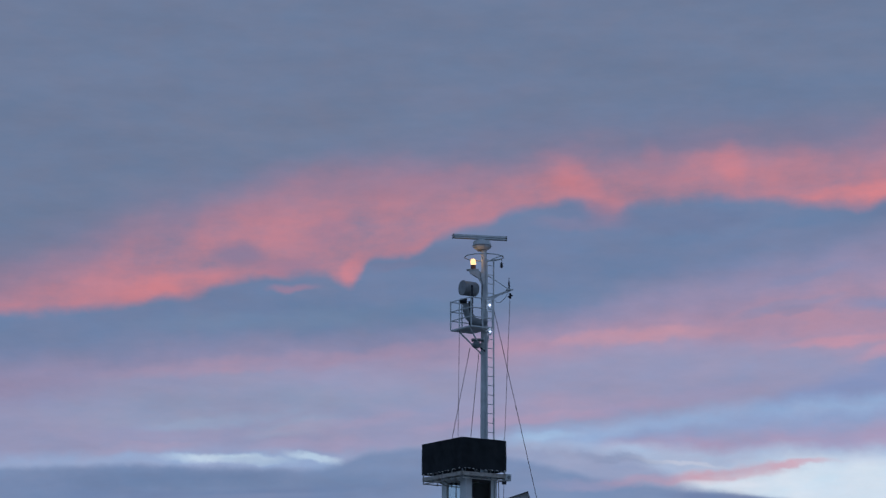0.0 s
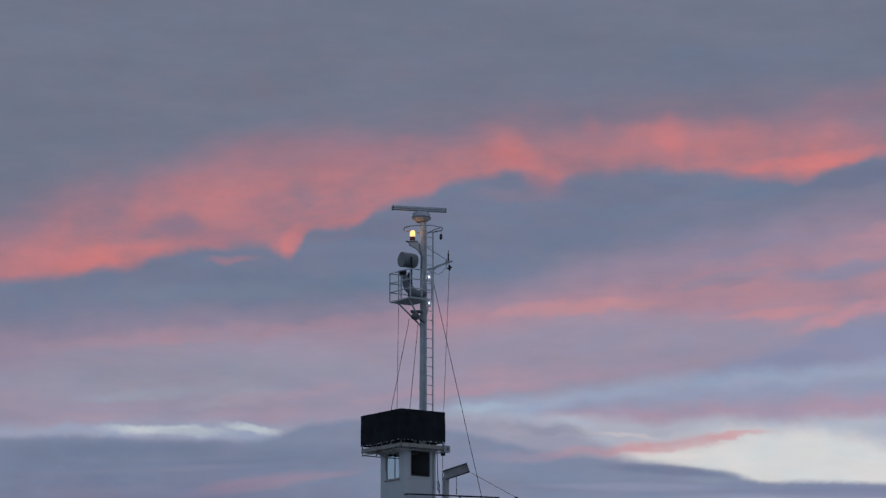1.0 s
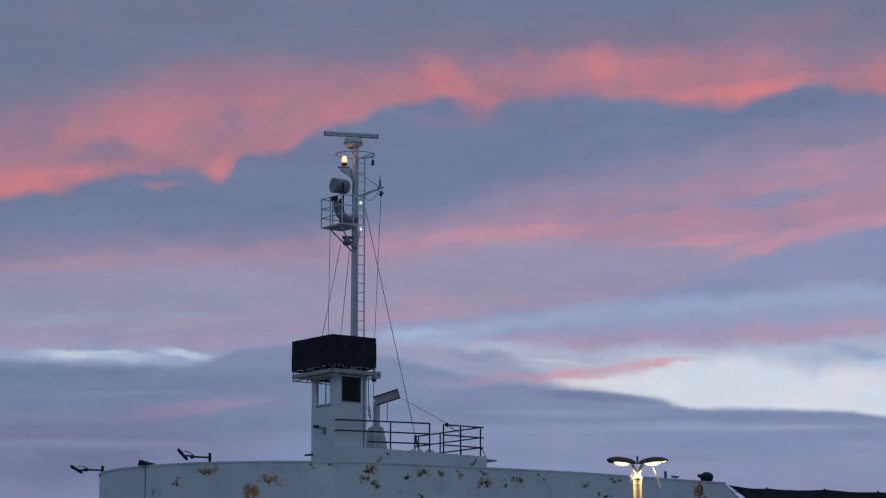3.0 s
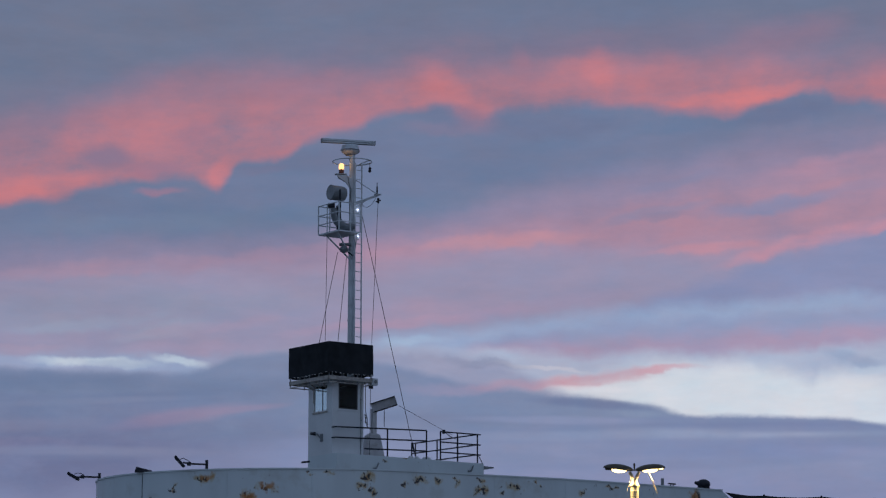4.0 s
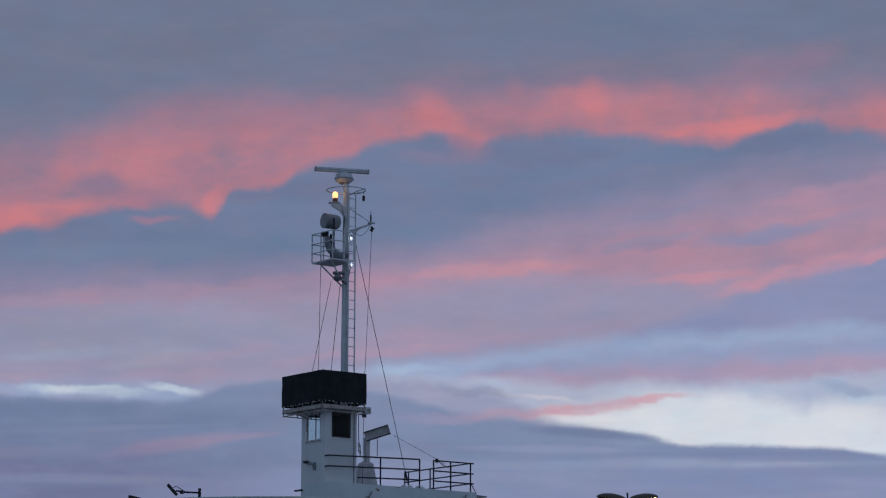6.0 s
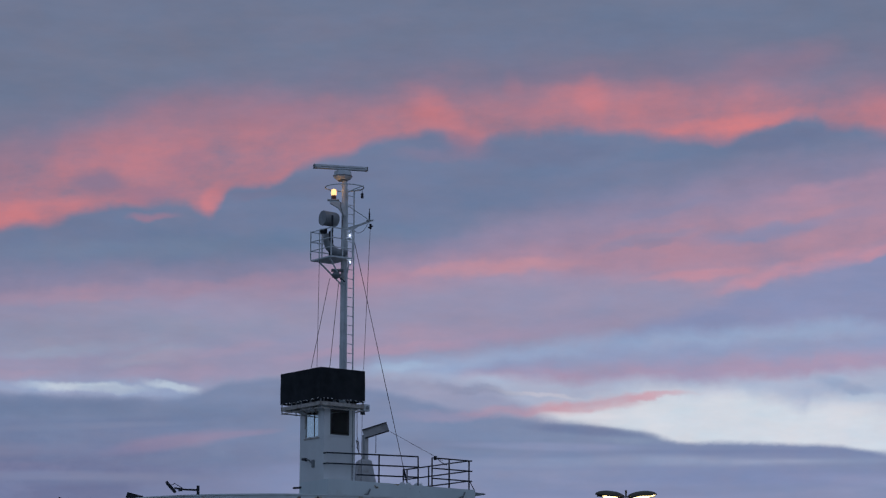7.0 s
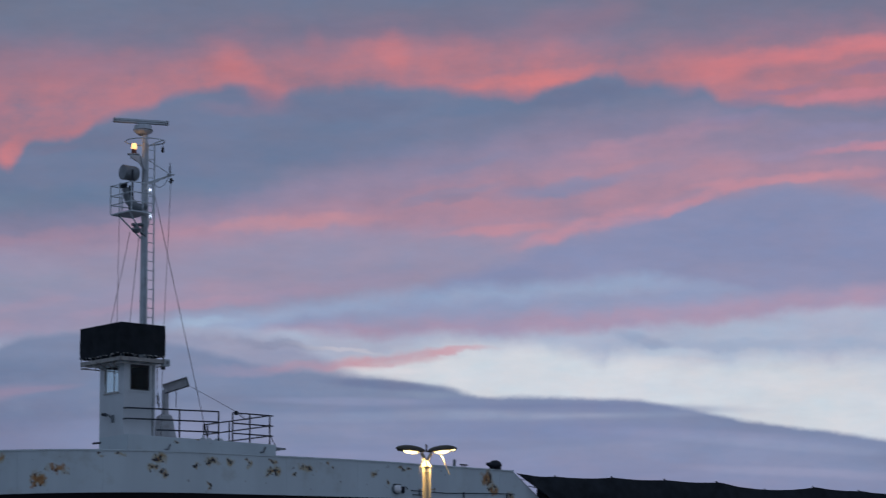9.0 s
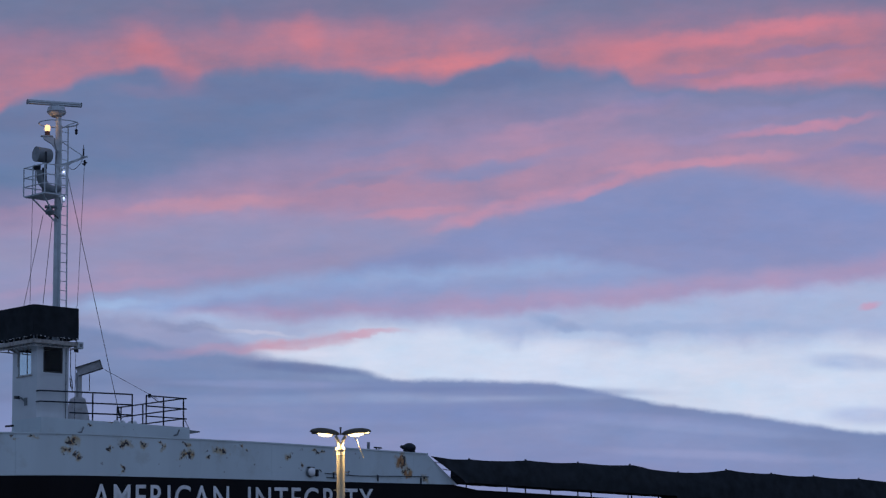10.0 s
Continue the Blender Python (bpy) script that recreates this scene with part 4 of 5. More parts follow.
def canvas(a, b, zt0, zt1, zb):
    """A slightly slack sheet of black canvas with thickness and an uneven lower hem."""
    m = B()
    a, b = Vector(a), Vector(b)
    d_ = (b - a).normalized() * 0.035
    a, b = a - d_, b + d_
    out = Vector((b.y - a.y, -(b.x - a.x))).normalized()
    n, rows = 24, 8
    face = []
    for s in (0.028, 0.05):
        grid = []
        for i in range(n + 1):
            f = i / n
            p = a.lerp(b, f)
            col = []
            for j in range(rows + 1):
                g_ = j / rows
                sag = 0.012 * math.sin(f * math.pi * 6) * (1 - g_) + 0.02 * noise.noise(Vector((p.x * 2, p.y * 2, g_ * 2)))
                hem = zb + 0.03 * noise.noise(Vector((p.x * 5, p.y * 5, 9)))
                z = hem + (zt0 + (zt1 - zt0) * f - hem) * g_
                col.append(m.verts.new((p.x + out.x * (s + sag), p.y + out.y * (s + sag), z)))
            grid.append(col)
        face.append(grid)
    for grid in face:
        for i in range(n):
            for j in range(rows):
                m.faces.new((grid[i][j], grid[i + 1][j], grid[i + 1][j + 1], grid[i][j + 1]))
    f0, f1 = face
    for i in range(n):
        m.faces.new((f0[i][0], f0[i + 1][0], f1[i + 1][0], f1[i][0]))
        m.faces.new((f0[i][rows], f0[i + 1][rows], f1[i + 1][rows], f1[i][rows]))
    for j in range(rows):
        m.faces.new((f0[0][j], f0[0][j + 1], f1[0][j + 1], f1[0][j]))
        m.faces.new((f0[n][j], f0[n][j + 1], f1[n][j + 1], f1[n][j]))
    return m


for (ax, ay), (bx, by) in zip(edge, edge[1:] + edge[:1]):
    part("canvas_screen", canvas((ax, ay), (bx, by), 1.2, 1.2, 0.14), M_CANVAS, screen, "black canvas sheet", True)
# frayed pale lashings along the hem of the canvas
random.seed(8)
for (ax, ay), (bx, by) in ((edge[0], edge[1]), (edge[3], edge[0])):
    out = Vector((by - ay, -(bx - ax))).normalized() * 0.06
    for i in range(11):
        f = (i + 0.3 + 0.5 * random.random()) / 11
        p = Vector((ax + (bx - ax) * f + out.x, ay + (by - ay) * f + out.y, 0.13 + 0.03 * random.random()))
        long = (0.02 + 0.03 * random.random())
        q = p + Vector(((bx - ax) * long, (by - ay) * long, -0.03 + 0.05 * random.random()))
        part("lashing", rod(B(), p, q, 0.014 + 0.006 * random.random(), 0.01, 6), M_LETTER if i % 3 else M_RUSTY, screen)
for i in range(4):
    y = Y0 + 0.5 + i * 0.42
    part("knee", rod(B(), (X0 + 0.04, y, -0.07), (-HX, y * 0.6, -0.3), 0.022, n=6), M_RUSTY, screen)
w = thing("side_light", (X1 + 0.08, Y0 + 0.1, 14.0), "small pale lamp box at the platform corner", "lamp")
part("housing", box(B(), -0.08, 0.22, -0.09, 0.09, -0.04, 0.2, 0.03), M_MAST, w)
part("lens", rod(B(), (0.1, -0.09, 0.08), (0.1, -0.12, 0.08), 0.06), M_GREY, w)
part("bracket", box(B(), -0.1, 0.05, -0.03, 0.03, -0.16, -0.04), M_DARK, w)

# ---- mast ----
MX, MY = 0.49, 0.39
mast = thing("mast", (MX, MY, 14.16), "grey-white tapered steel mast", "mast", frame_of=VIEW)
part("pole", rod(B(), (0, 0, 0), (0.02, 0, 22.1 - 14.16), 0.12, 0.098, 20), M_MAST, mast, smooth=True)
part("foot", rod(B(), (0, 0, 0), (0, 0, 0.06), 0.2, 0.2, 16), M_MAST, mast)
for z in (2.1, 4.6):
    part("band", rod(B(), (0, 0, z), (0, 0, z + 0.05), 0.125, 0.125, 16), M_MAST, mast)

ladder = thing("mast_ladder", (0.725, 0.33, 14.16), "narrow steel ladder up the mast", "ladder", frame_of=VIEW)
for s in (-1, 1):
    part("stile", box(B(), s * 0.115 - 0.025, s * 0.115 + 0.025, s * 0.1 - 0.025, s * 0.1 + 0.025, 0, 7.62), M_MAST, ladder)
rung = part("rung", rod(B(), (-0.115, -0.1, 0.25), (0.115, 0.1, 0.25), 0.013, n=6), M_MAST, ladder)
for i in range(1, 23):
    r_ = rung.copy()
    scene.collection.objects.link(r_)
    r_.location.z = i * 0.325
for z in (1.2, 3.6, 6.0, 7.3):
    part("standoff", rod(B(), (-0.22, 0.06, z), (-0.11, -0.08, z), 0.015, n=6), M_MAST, ladder)

scanner = thing("radar_scanner", (0.435, 0.39, 22.1), "pale grey bar radar scanner on its pedestal", "radar", frame_of=VIEW, turn=14)
part("flange", rod(B(), (0, 0, 0), (0, 0, 0.05), 0.17, 0.17, 16), M_GREY, scanner)
part("pedestal", lathe(B(), [(0.2, 0.03), (0.27, 0.07), (0.335, 0.13), (0.33, 0.2), (0.3, 0.33), (0.24, 0.36), (0.12, 0.37)], 8), M_MAST, scanner, "grey faceted housing")
part("belt", lathe(B(), [(0.33, 0.15), (0.352, 0.16), (0.352, 0.18), (0.33, 0.19)], 8), M_GREY, scanner)
part("shaft", rod(B(), (0, 0, 0.33), (0, 0, 0.42), 0.08), M_GREY, scanner)
g = B()
prism(g, [(-0.09, 0.41), (0.07, 0.40), (0.1, 0.47), (0.06, 0.54), (-0.08, 0.54)], "x", -1.03, 0.87)
part("antenna", g, M_MAST, scanner, "long pale antenna bar")
for s in (-1, 1):
    part("end_cap", box(B(), s * 0.95 - 0.095, s * 0.95 - 0.065, -0.1, 0.1, 0.395, 0.545, 0.01), M_GREY, scanner)

part("seam", box(B(), -1.01, 0.85, -0.096, -0.088, 0.46, 0.475), M_GREY, scanner)
for x in (-0.12, 0.12):
    part("mount", box(B(), x - 0.03, x + 0.03, -0.06, 0.06, 0.36, 0.41), M_GREY, scanner)

hoop = thing("guard_hoop", (0.505, 0.39, 21.87), "thin steel guard hoop round the mast head", "guard rail", frame_of=VIEW)
part("hoop", ring(B(), (0, 0, 0), 0.675, 0.02), M_MAST, hoop)
for a in (20, 140, 260):
    x, y = 0.675 * math.cos(radians(a)), 0.675 * math.sin(radians(a))
    part("spoke", rod(B(), (x * 0.14, y * 0.14, -0.12), (x, y, 0), 0.014, n=6), M_MAST, hoop)
part("outrigger", pipe(B(), [(0.08, -0.1, -0.2), (0.35, -0.2, -0.08), (0.66, -0.22, 0.03)], 0.02, 6), M_MAST, hoop)
w = thing("hanging_lamp", (1.117, 0.170, 21.746), "small dark lamp hanging under the hoop", "lamp", frame_of=VIEW)
part("cord", rod(B(), (0, 0, -0.16), (0, 0, 0.06), 0.01, n=6), M_DARK, w)
part("body", lathe(B(), [(0.02, -0.3), (0.055, -0.26), (0.04, -0.18), (0.06, -0.15), (0.02, -0.1)], 10), M_DARK, w)

w = thing("amber_beacon", (0.13, 0.350, 21.424), "glowing amber beacon lamp on a mast bracket", "beacon", frame_of=VIEW)
part("base", lathe(B(), [(0.09, 0), (0.09, 0.14), (0.075, 0.16)], 14), M_BASE, w, "dark red-brown base")
part("globe", lathe(B(), [(0.07, 0.16), (0.092, 0.19), (0.095, 0.3), (0.075, 0.36), (0.03, 0.385)], 16), M_BULB, w, "lit amber globe", True)
lamp = bpy.data.lights.new("beacon_glow", "POINT")
lamp.energy, lamp.color, lamp.shadow_soft_size = 1.5, (1.0, 0.5, 0.16), 0.1
lo = new("beacon_glow", lamp)
lo.matrix_world = VIEW @ Matrix.Translation((0.198, 0.050, 21.801))
w = thing("beacon_bracket", (-0.045, 0.35, 0), "pale steel gusset bracket carrying the beacon", "bracket", frame_of=VIEW)
g = B()
prism(g, [(0.019, 21.394), (0.366, 21.375), (0.598, 21.196), (0.598, 20.818), (0.482, 20.898), (0.328, 21.136), (0.058, 21.295)], "y", -0.1, 0.1)
part("gusset", g, M_MAST, w)
part("table", box(B(), -0.05, 0.36, -0.13, 0.13, 21.40, 21.425), M_MAST, w)

yard = thing("yard", (0, 0.39, 0), "pale steel yard arm with stay and whip antenna", "yard", frame_of=VIEW)
part("arm", rod(B(), (0.559, 0.000, 20.401), (1.485, 0.000, 20.729), 0.032, 0.026), M_MAST, yard)
part("stay", rod(B(), (0.617, 0.000, 21.236), (1.389, 0.000, 20.719), 0.016, n=6), M_MAST, yard)
part("plate", box(B(), 1.27, 1.52, -0.06, 0.06, 20.70, 20.735), M_MAST, yard)
part("whip", rod(B(), (1.375, 0.000, 20.640), (1.375, 0.000, 21.136), 0.014, n=6), M_DARK, yard, "dark whip antenna")
part("whip_base", rod(B(), (1.375, 0.000, 20.699), (1.375, 0.000, 20.997), 0.028, n=8), M_DARK, yard)
part("insulator", lathe(B(), [(0.02, 0), (0.05, 0.04), (0.03, 0.1), (0.05, 0.16), (0.02, 0.2)], 10, Matrix.Translation((1.414, 0.000, 20.401))), M_DARK, yard)
part("insulator", rod(B(), (1.331, 0.000, 20.461), (1.504, 0.000, 20.521), 0.025), M_DARK, yard)
part("strut", rod(B(), (0.617, 0.000, 20.223), (0.984, 0.000, 20.501), 0.014, n=6), M_MAST, yard)

part("brace", rod(B(), (0.56, -0.05, 20.33), (1.44, -0.05, 20.68), 0.018, n=6), M_MAST, yard)
part("slack_cable", pipe(B(), [(0.86, 0.0, 20.36), (0.95, 0.0, 20.27), (1.06, 0.0, 20.27), (1.18, 0.0, 20.36), (1.28, 0.0, 20.5), (1.34, 0.0, 20.62)], 0.009, 6), M_WIRE, yard)

# cage platform below the yard
Z1 = 19.27
cage = thing("service_platform", (0, 0, Z1), "small railed steel platform on the mast", "platform")
PX0, PX1, PY0, PY1 = -0.24, 0.66, -0.45, 0.80
part("floor", box(B(), PX0, PX1, PY0, PY1, 0, 0.05), M_MAST, cage)
for a, b in (((PX0, PY0), (PX1, PY0)), ((PX0, PY1), (PX0, PY0)), ((PX0, PY1), (PX1, PY1))):
    for z in (0.36, 0.68, 1.03):
        part("rail", rod(B(), (*a, z), (*b, z), 0.019, n=8), M_MAST, cage)
for x, y in ((PX0, PY0), (PX0, PY1), (PX0, 0.26), (0.24, PY0), (PX1, PY0), (PX1, PY1), (0.24, PY1)):
    part("post", rod(B(), (x, y, 0.05), (x, y, 1.05), 0.024, n=8), M_MAST, cage)
part("brace", rod(B(), (PX0 + 0.05, 0.45, 0), (0.6, 0.06, -0.86), 0.028, n=8), M_MAST, cage)
part("brace", rod(B(), (PX0 + 0.08, -0.25, 0), (0.6, -0.06, -0.86), 0.028, n=8), M_MAST, cage)
part("brace", rod(B(), (PX1 - 0.05, -0.35, 0), (0.66, -0.08, -0.7), 0.022, n=8), M_MAST, cage)

w = thing("searchlight", (0, 0.15, 0), "grey drum searchlight on the service platform", "searchlight", frame_of=VIEW)
p0, p1 = Vector((-0.255, 0.000, 20.719)), Vector((0.25, 0.000, 20.699))
p0.y, p1.y = -0.14, 0.16
m_ = Matrix.Translation(p0) @ (p1 - p0).to_track_quat("Z", "Y").to_matrix().to_4x4()
L_ = (p1 - p0).length
drum = part("drum", lathe(B(), [(0.2, 0.0), (0.262, 0.0), (0.268, 0.05), (0.255, 0.06), (0.255, L_ - 0.1), (0.22, L_ - 0.02), (0.1, L_)], 24, m_), M_GREY, w, "grey drum housing", True)
part("front_glass", lathe(B(), [(0.198, 0.012), (0.198, 0.03)], 20, m_), M_SHADE, drum, "dark front glass")
part("yoke", pipe(B(), [(0.135, 0.000, 20.818), (0.116, 0.000, 20.501), (0.058, 0.000, 20.223)], 0.035), M_DARK, w)
part("yoke", box(B(), 0.06, 0.13, -0.34, -0.3, 20.15, 20.78, 0.01), M_DARK, w)
part("pedestal", rod(B(), (0.039, 0.000, 19.825), (0.039, 0.000, 20.262), 0.1, 0.08), M_DARK, w)
part("post", rod(B(), ((0.039, 0.000, 19.825)[0], 0, 19.33), (0.039, 0.000, 19.964), 0.07), M_DARK, w)
part("motor", box(B(), -0.33, -0.08, -0.12, 0.12, 20.2, 20.35, 0.04), M_DARK, w)
w = thing("ventilation_elbow", (0, 0.2, 0), "curved grey duct elbow joining the mast", "duct", frame_of=VIEW)
g = B()
pts = [(-0.096, 0.000, 20.183), (-0.077, 0.000, 19.945), (0.000, 0.000, 19.746), (0.135, 0.000, 19.587), (0.328, 0.000, 19.528), (0.521, 0.000, 19.547)]
for (a, b), (r0, r1) in zip(zip(pts, pts[1:]), ((0.13, 0.15), (0.15, 0.16), (0.16, 0.15), (0.15, 0.13), (0.13, 0.12))):
    rod(g, a, b, r0, r1, 14)
    bmesh.ops.create_uvsphere(g, u_segments=14, v_segments=8, radius=r1, matrix=Matrix.Translation(b))
part("duct", g, M_GREY, w, smooth=True)
part("cable", pipe(B(), [(0.366, 0.000, 21.315), (0.386, 0.000, 21.097), (0.463, 0.000, 20.858), (0.424, 0.000, 20.362), (0.444, 0.000, 19.825)], 0.011, 6), M_DARK, w)

w = thing("loudspeaker", (0, -0.05, 0), "grey horn loudspeaker slung under the platform", "loudspeaker", frame_of=VIEW)
part("bracket", box(B(), 0.07, 0.5, 0.0, 0.3, 18.86, 18.93, 0.02), M_GREY, w)
part("horn", lathe(B(), [(0.06, 0.16), (0.1, 0.1), (0.17, 0.0), (0.13, -0.08), (0.05, -0.12)], 14, Matrix.Translation((0.24, 0.12, 18.72))), M_GREY, w, smooth=True)
part("strap", pipe(B(), [(0.24, 0.12, 18.84), (0.42, 0.2, 18.6), (0.56, 0.4, 18.52)], 0.03, 6), M_DARK, w)

for px, pz in ((0.70, 20.13), (0.71, 19.2)):
    w = thing("mast_lamp", (px, 0.18, pz), "small cool-white lamp glowing on the mast", "lamp", "mast lamps", frame_of=VIEW)
    part("housing", box(B(), -0.05, 0.05, 0.0, 0.1, -0.1, 0.1, 0.015), M_MAST, w)
    g = B()
    bmesh.ops.create_uvsphere(g, u_segments=12, v_segments=8, radius=0.034, matrix=Matrix.Translation((0, -0.03, 0)))
    part("lens", g, M_COOL, w, "lit cool-white lens", True)
    part("arm", rod(B(), (-0.15, 0.1, 0), (0, 0.06, 0), 0.02, n=6), M_MAST, w)
    lamp = bpy.data.lights.new("mast_lamp_glow", "POINT")
    lamp.energy, lamp.color, lamp.shadow_soft_size = 0.4, (0.65, 0.75, 1.0), 0.05
    lo = new("mast_lamp_glow", lamp)
    lo.matrix_world = VIEW @ Matrix.Translation((px, 0.05, pz))


def guy(a, b, r, turnbuckle=False):
    e = thing("guy_wire", a, "thin wire stay from the mast", "wire", "mast stays", frame_of=VIEW)
    d_ = Vector(b) - Vector(a)
    part("wire", rod(B(), (0, 0, 0), d_, r, n=6), M_WIRE, e)
    if turnbuckle:
        part("turnbuckle", rod(B(), d_ * 0.925, d_ * 0.965, 0.035, n=8), M_DARK, e)


guy((0.869, 0.400, 19.923), (2.78, 1.5, ROOF), 0.012, True)
guy((1.409, 0.400, 20.460), (1.216, 0.400, 15.510), 0.008)
guy((-0.347, 0.200, 19.232), (-0.384, -0.200, 15.387), 0.009)
guy((0.019, 0.300, 18.654), (-0.594, -0.300, 15.373), 0.010)
guy((0.328, 0.300, 18.475), (0.038, -0.400, 15.280), 0.010)
guy((1.197, 0.400, 15.510), (1.158, 0.400, 11.533), 0.008)

# ---- davit and rails on the deckhouse roof ----
w = thing("davit", (1.5, -0.05, ROOF), "weathered grey davit with a steel beam arm", "davit")
part("base", lathe(B(), [(0.5, 0), (0.31, 0.8), (0.22, 0.86)], 4, Matrix.Rotation(radians(45 - 20), 4, "Z")), M_DAVIT, w, "tapered pedestal")
part("post", box(B(), -0.03, 0.13, -0.08, 0.08, 0.8, 1.72, 0.01), M_DAVIT, w)
bd = Vector((0.67, -0.47, 0.27)).normalized()
bm_ = Matrix.Translation((-0.03, -0.0, 1.74)) @ bd.to_track_quat("X", "Z").to_matrix().to_4x4()
for z0, z1, hw in ((-0.165, -0.14, 0.11), (-0.14, 0.14, 0.015), (0.14, 0.165, 0.11)):
    g = box(B(), 0.0, 0.88, -hw, hw, z0, z1)
    bmesh.ops.transform(g, matrix=bm_, verts=g.verts[:])
    part("beam_plate", g, M_DAVIT if hw < 0.05 else M_DARK, w)
g = box(B(), 0.86, 0.88, -0.1, 0.1, -0.13, 0.13)
bmesh.ops.transform(g, matrix=bm_, verts=g.verts[:])
part("end_plate", g, M_DAVIT, w)
part("chain", rod(B(), (0.34, -0.22, 1.68), (0.34, -0.22, 1.1), 0.012, n=6), M_DARK, w)
part("wire", rod(B(), (0.74, -0.52, 1.84), (2.75, -0.9, 0.92), 0.0075, n=6), M_WIRE, w)

rail = thing("deck_railing", (0, 0, ROOF), "dark painted pipe railing round the deckhouse roof", "railing")
PORT = -0.94


def rz(x, level):
    return (12.44 + 0.03 * max(0, min(4, x + 0.7)) + (0, -0.36, -0.71)[level]) - ROOF


for lv in range(3):
    s = 0.55 if lv == 2 else -0.66
    pts = [(s, -0.73, rz(s, lv)), (s, PORT, rz(s, lv))] if lv < 2 else [(s, PORT, rz(s, lv))]
    part("rail", pipe(B(), pts + [(1.5, PORT, rz(1.5, lv)), (3.16, PORT, rz(3.16, lv))], 0.026), M_DARK, rail)
    part("rail", pipe(B(), [(3.76, PORT, rz(3.76, lv)), (5.37, PORT, rz(5.37, lv)), (5.5, PORT, rz(5.37, lv))], 0.024), M_DARK, rail)
    part("rail", pipe(B(), [(5.37, PORT, rz(5.4, lv)), (5.37, 2.95, rz(5.4, lv))], 0.024), M_DARK, rail)
for x in (1.5, 3.16, 3.76, 4.5, 5.37):
    part("post", rod(B(), (x, PORT, 0), (x, PORT, rz(x, 0)), 0.027, n=8), M_DARK, rail)
for y in (0.2, 1.42, 2.72, 2.95):
    part("post", rod(B(), (5.37, y, 0), (5.37, y, rz(5.4, 0)), 0.025, n=8), M_DARK, rail)
part("shackle", box(B(), 3.86, 3.94, PORT - 0.05, PORT + 0.04, 0.94, 1.08, 0.015), M_DARK, rail)
part("gate_chain", pipe(B(), [(4.0, PORT, 0.98), (4.2, PORT, 0.86), (4.4, PORT, 0.8)], 0.016, 6), M_DARK, rail)
part("stay", rod(B(), (5.37, PORT, 0.35), (5.6, PORT, 0.0), 0.015, n=6), M_DARK, rail)
w = thing("hose_coil", (0.66, -0.8, 12.6), "tangle of dark cord hanging by the tower", "cord")
part("cord", pipe(B(), [(0, 0, 1.35), (0.01, 0, 0.5), (0.06, 0, 0.3), (0.0, 0, 0.1), (0.1, 0, 0.0), (0.08, 0, 0.28), (-0.02, 0, 0.36), (0.08, 0, -0.05), (0.2, 0.02, -0.12)], 0.014, 6), M_DARK, w)

# ---- covered rail aft of the forecastle ----
fence = thing("covered_rail", (0, 0, 9.47), "long black tarpaulin draped over deck-edge posts", "tarpaulin")
TOPS = [(12.37, 10.56), (14.32, 10.54), (17.12, 10.65), (19.81, 10.70), (22.56, 10.75), (25.19, 10.60), (27.91, 10.83), (30.54, 10.81), (33.09, 10.83), (35.89, 10.86), (39.0, 10.86), (42.0, 10.9), (45.0, 10.9)]
for i, ((xa, za), (xb, zb)) in enumerate(zip(TOPS, TOPS[1:])):
    m = B()
    n, rows = 14, 10
    cols = []
    for k in range(n + 1):
        f = k / n
        x = xa + (xb - xa) * f
        top_ = za + (zb - za) * f - 0.045 * math.sin(math.pi * f) - 9.47
        low = (0.2 if x < 24.7 or 25.9 < x < 26.6 else -0.25) + 0.02 * noise.noise(Vector((x * 1.3, 0, 4)))
        col = []
        for j in range(rows + 1):
            g_ = j / rows
            # the first sheet is cut to the slant of the bulwark's end
            xs = x + (1.4 * g_ * (1 - f) if i == 0 else 0)
            y = -HALF - 0.02 - 0.3 * math.sin(g_ * 1.5) - 0.05 * noise.noise(Vector((x * 0.9, g_ * 2.0, 1.0))) - 0.02 * math.sin(x * 5 + g_ * 3)
            col.append(m.verts.new((xs, y, top_ + (low - top_) * g_)))
        x = x + (1.4 * (1 - f) if i == 0 else 0)
        col.append(m.verts.new((x, -HALF + 0.5, low)))
        col.append(m.verts.new((x, -HALF + 0.42, top_ - 0.02)))
        cols.append(col)
    for a, b in zip(cols, cols[1:]):
        w_ = len(a)
        for j in range(w_):
            m.faces.new((a[j], b[j], b[(j + 1) % w_], a[(j + 1) % w_]))
    m.faces.new(cols[0])
    m.faces.new(cols[-1][::-1])
    part("tarpaulin", m, M_CANVAS, fence, smooth=True)
for x, z in TOPS[1:]:
    part("post_tip", rod(B(), (x, -HALF + 0.1, z - 9.6), (x, -HALF + 0.1, z - 9.42), 0.035, n=6), M_DARK, fence)
for x in (14.2, 16.2, 17.12, 18.4, 19.8, 20.5, 22.45, 22.65, 24.1, 26.0, 27.9, 29.3, 30.5, 33.1, 35.9):
    part("stanchion", rod(B(), (x, -HALF + 0.12, -0.02), (x, -HALF + 0.12, 0.5), 0.025, n=6), M_DARK, fence)
w = thing("deck_bollard", (24.98, -HALF + 0.25, 9.12), "dark twin-legged bollard under the tarpaulin", "bollard")
part("leg", rod(B(), (0, 0, 0), (0, 0, 0.75), 0.25), M_DARK, w)
part("leg", rod(B(), (1.0, 0, 0), (0.8, 0, 0.75), 0.22), M_DARK, w)

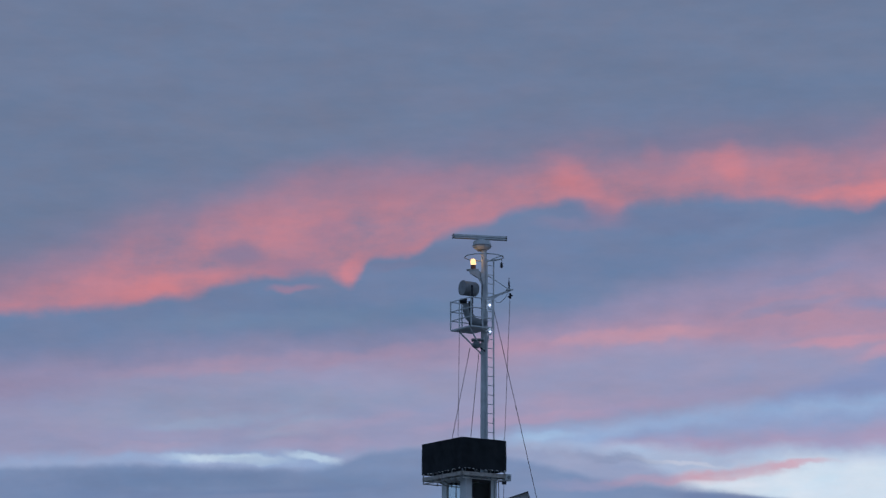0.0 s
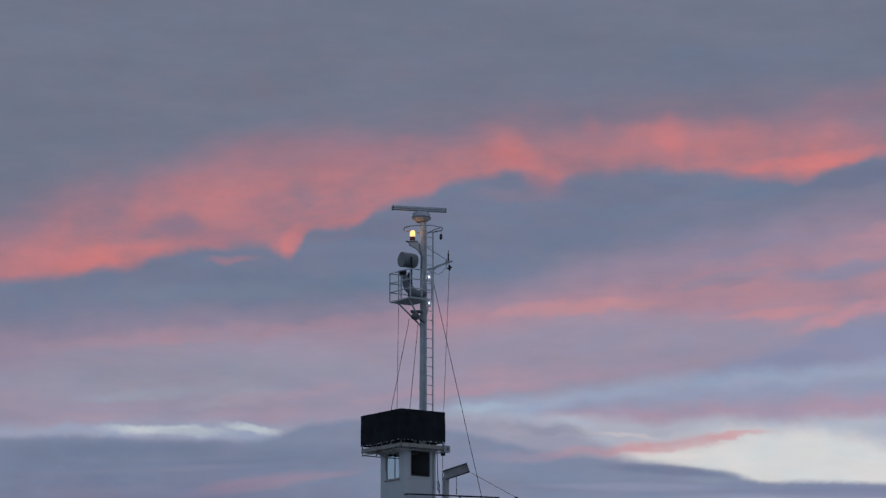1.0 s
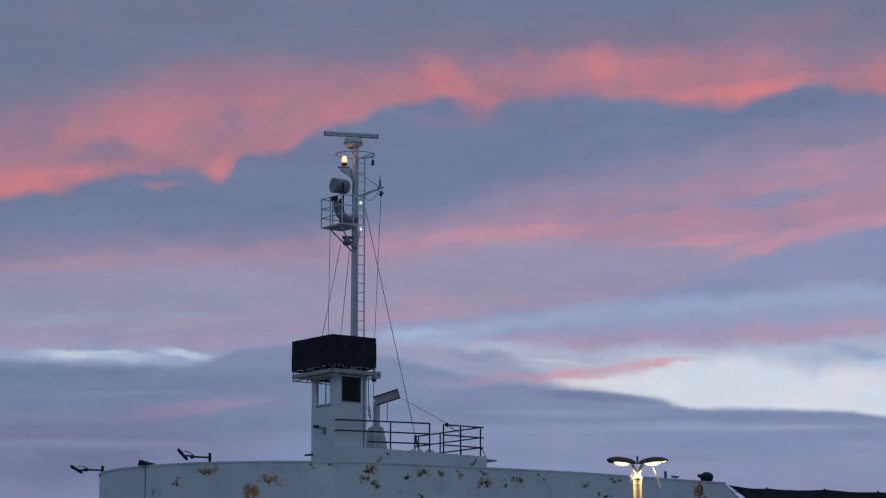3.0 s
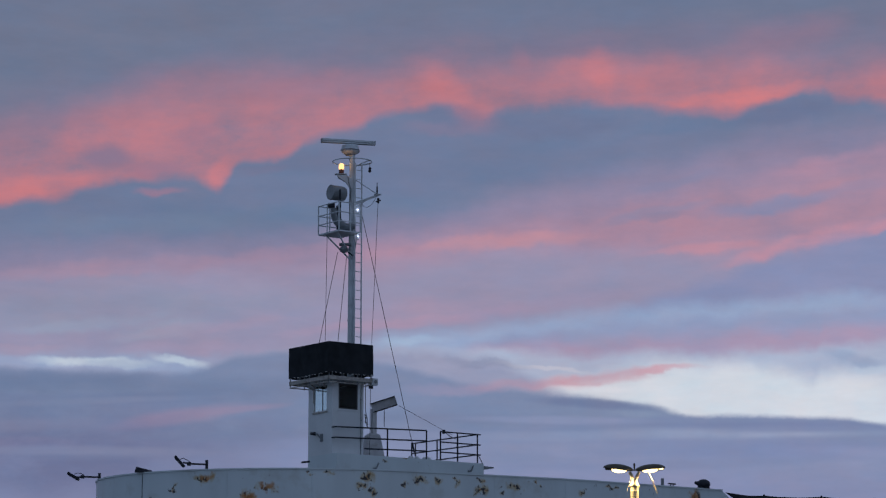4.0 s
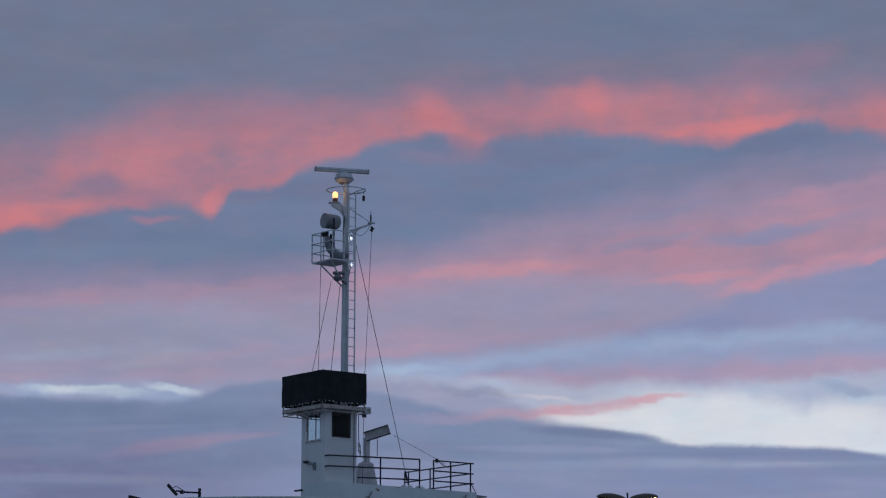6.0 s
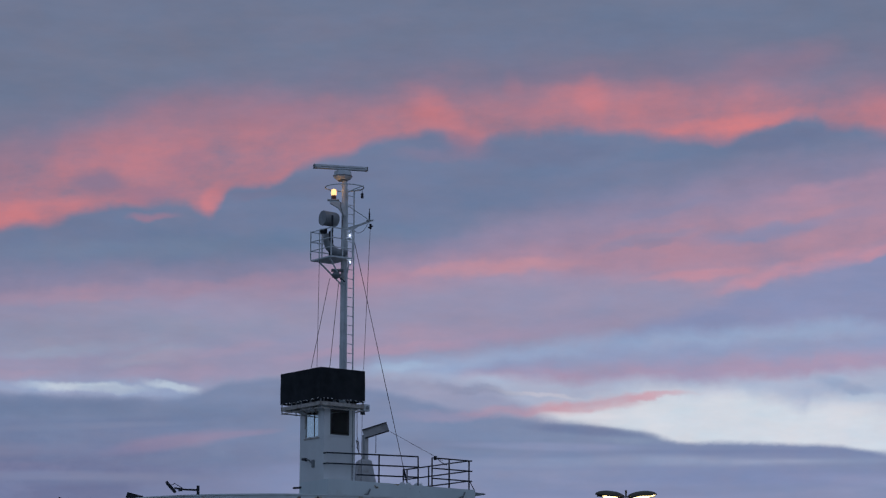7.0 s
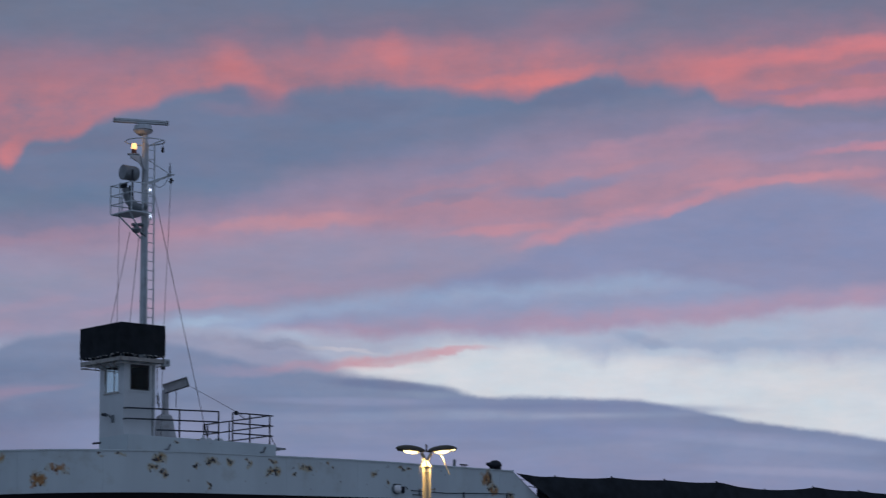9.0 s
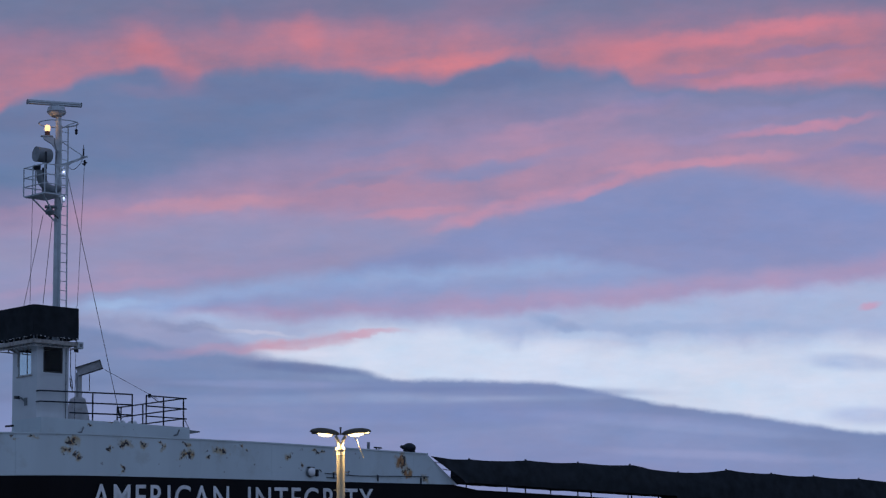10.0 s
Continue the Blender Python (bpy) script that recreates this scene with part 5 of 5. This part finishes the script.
# ---- street lamp on the quay ----
LZ = 8.93
lamp_post = thing("street_lamp", (7.90, 82.0, 0), "lit twin-headed street lamp on a pale pole", "street lamp", frame_of=Matrix())
part("pole", rod(B(), (0, 0, 0), (0, 0, LZ), 0.15, 0.112, 16), M_POLE, lamp_post, "pale galvanised pole", True)
part("cap", lathe(B(), [(0.13, LZ), (0.145, LZ + 0.03), (0.13, LZ + 0.06), (0.085, LZ + 0.12), (0.075, LZ + 0.2)], 16), M_POLE, lamp_post, smooth=True)
part("collar", lathe(B(), [(0.118, LZ - 0.14), (0.124, LZ - 0.13), (0.124, LZ - 0.11), (0.118, LZ - 0.1)], 16), M_POLE, lamp_post)
part("knob", rod(B(), (0, 0, LZ + 0.45), (0, 0, LZ + 0.66), 0.02, 0.03, 8), M_HEAD, lamp_post)
for i in range(12):
    z = LZ - 0.6 - i * 0.5
    for s in (-1, 1):
        part("climbing_peg", rod(B(), (s * 0.1, 0, z), (s * 0.2, 0, z), 0.013, n=6), M_POLE, lamp_post)
for s in (-1, 1):
    part("arm", pipe(B(), [(s * 0.03, 0, LZ + 0.15), (s * 0.07, 0, LZ + 0.3), (s * 0.14, 0, LZ + 0.42)], 0.045, 10), M_POLE, lamp_post)
    # domed head, longer than wide, drooping a little outward
    h = B()
    n, rows = 20, 7
    rim_, prev = [], None
    for j in range(rows + 1):
        u = j / rows
        r_ = math.cos(u * math.pi / 2)
        hgt = 0.145 * math.sin(u * math.pi / 2)
        loop = [h.verts.new((0.45 + 0.43 * max(r_, 0.02) * math.cos(k * math.tau / n), 0.2 * max(r_, 0.02) * math.sin(k * math.tau / n), hgt)) for k in range(n)]
        if prev:
            for k in range(n):
                h.faces.new((prev[k], prev[(k + 1) % n], loop[(k + 1) % n], loop[k]))
        else:
            rim_ = loop
        prev = loop
    h.faces.new(prev)
    inner = [h.verts.new((0.46 + 0.37 * math.cos(k * math.tau / n), 0.17 * math.sin(k * math.tau / n), -0.02)) for k in range(n)]
    for k in range(n):
        h.faces.new((rim_[k], inner[k], inner[(k + 1) % n], rim_[(k + 1) % n]))
    h.faces.new(inner)
    m = Matrix.Translation((0, 0, LZ + 0.45)) @ (Matrix.Rotation(math.pi, 4, "Z") if s < 0 else Matrix()) @ Matrix.Rotation(radians(-6), 4, "Y")
    bmesh.ops.transform(h, matrix=m, verts=h.verts[:])
    hd = part("lamp_head", h, M_HEAD, lamp_post, "dark domed lamp head", True)
    l = B()
    bmesh.ops.create_uvsphere(l, u_segments=18, v_segments=8, radius=1.0, matrix=m @ Matrix.Translation((0.44, -0.03, -0.015)) @ Matrix.Diagonal((0.23, 0.15, 0.085, 1)))
    part("lens", l, M_LED, hd, "bright warm lens", True)
    if s > 0:
        l = B()
        bmesh.ops.create_uvsphere(l, u_segments=12, v_segments=6, radius=1.0, matrix=m @ Matrix.Translation((0.74, -0.06, -0.012)) @ Matrix.Diagonal((0.075, 0.06, 0.03, 1)))
        part("lens", l, M_LED, hd, "small bright outer lens", True)
    g = B()
    box(g, 0.22, 0.82, -0.03, 0.03, -0.055, -0.03)
    bmesh.ops.transform(g, matrix=m, verts=g.verts[:])
    part("rib", g, M_HEAD, hd)
    spot = bpy.data.lights.new("street_lamp_light", "SPOT")
    spot.energy, spot.color, spot.spot_size, spot.spot_blend, spot.shadow_soft_size = 190, (1.0, 0.74, 0.36), radians(165), 0.4, 0.12
    so = new("street_lamp_light", spot)
    so.matrix_world = Matrix.Translation((7.9 + s * 0.44, 81.93, LZ + 0.33))
part("loose_cable", pipe(B(), [(0.35, -0.1, LZ + 0.42), (0.46, -0.1, LZ + 0.26), (0.56, -0.1, LZ + 0.0), (0.64, -0.1, LZ - 0.2)], 0.013, 6), M_POLE, lamp_post)
part("loose_cable", pipe(B(), [(-0.1, -0.1, LZ + 0.3), (-0.17, -0.1, LZ + 0.05), (-0.22, -0.1, LZ - 0.15)], 0.007, 6), M_POLE, lamp_post)
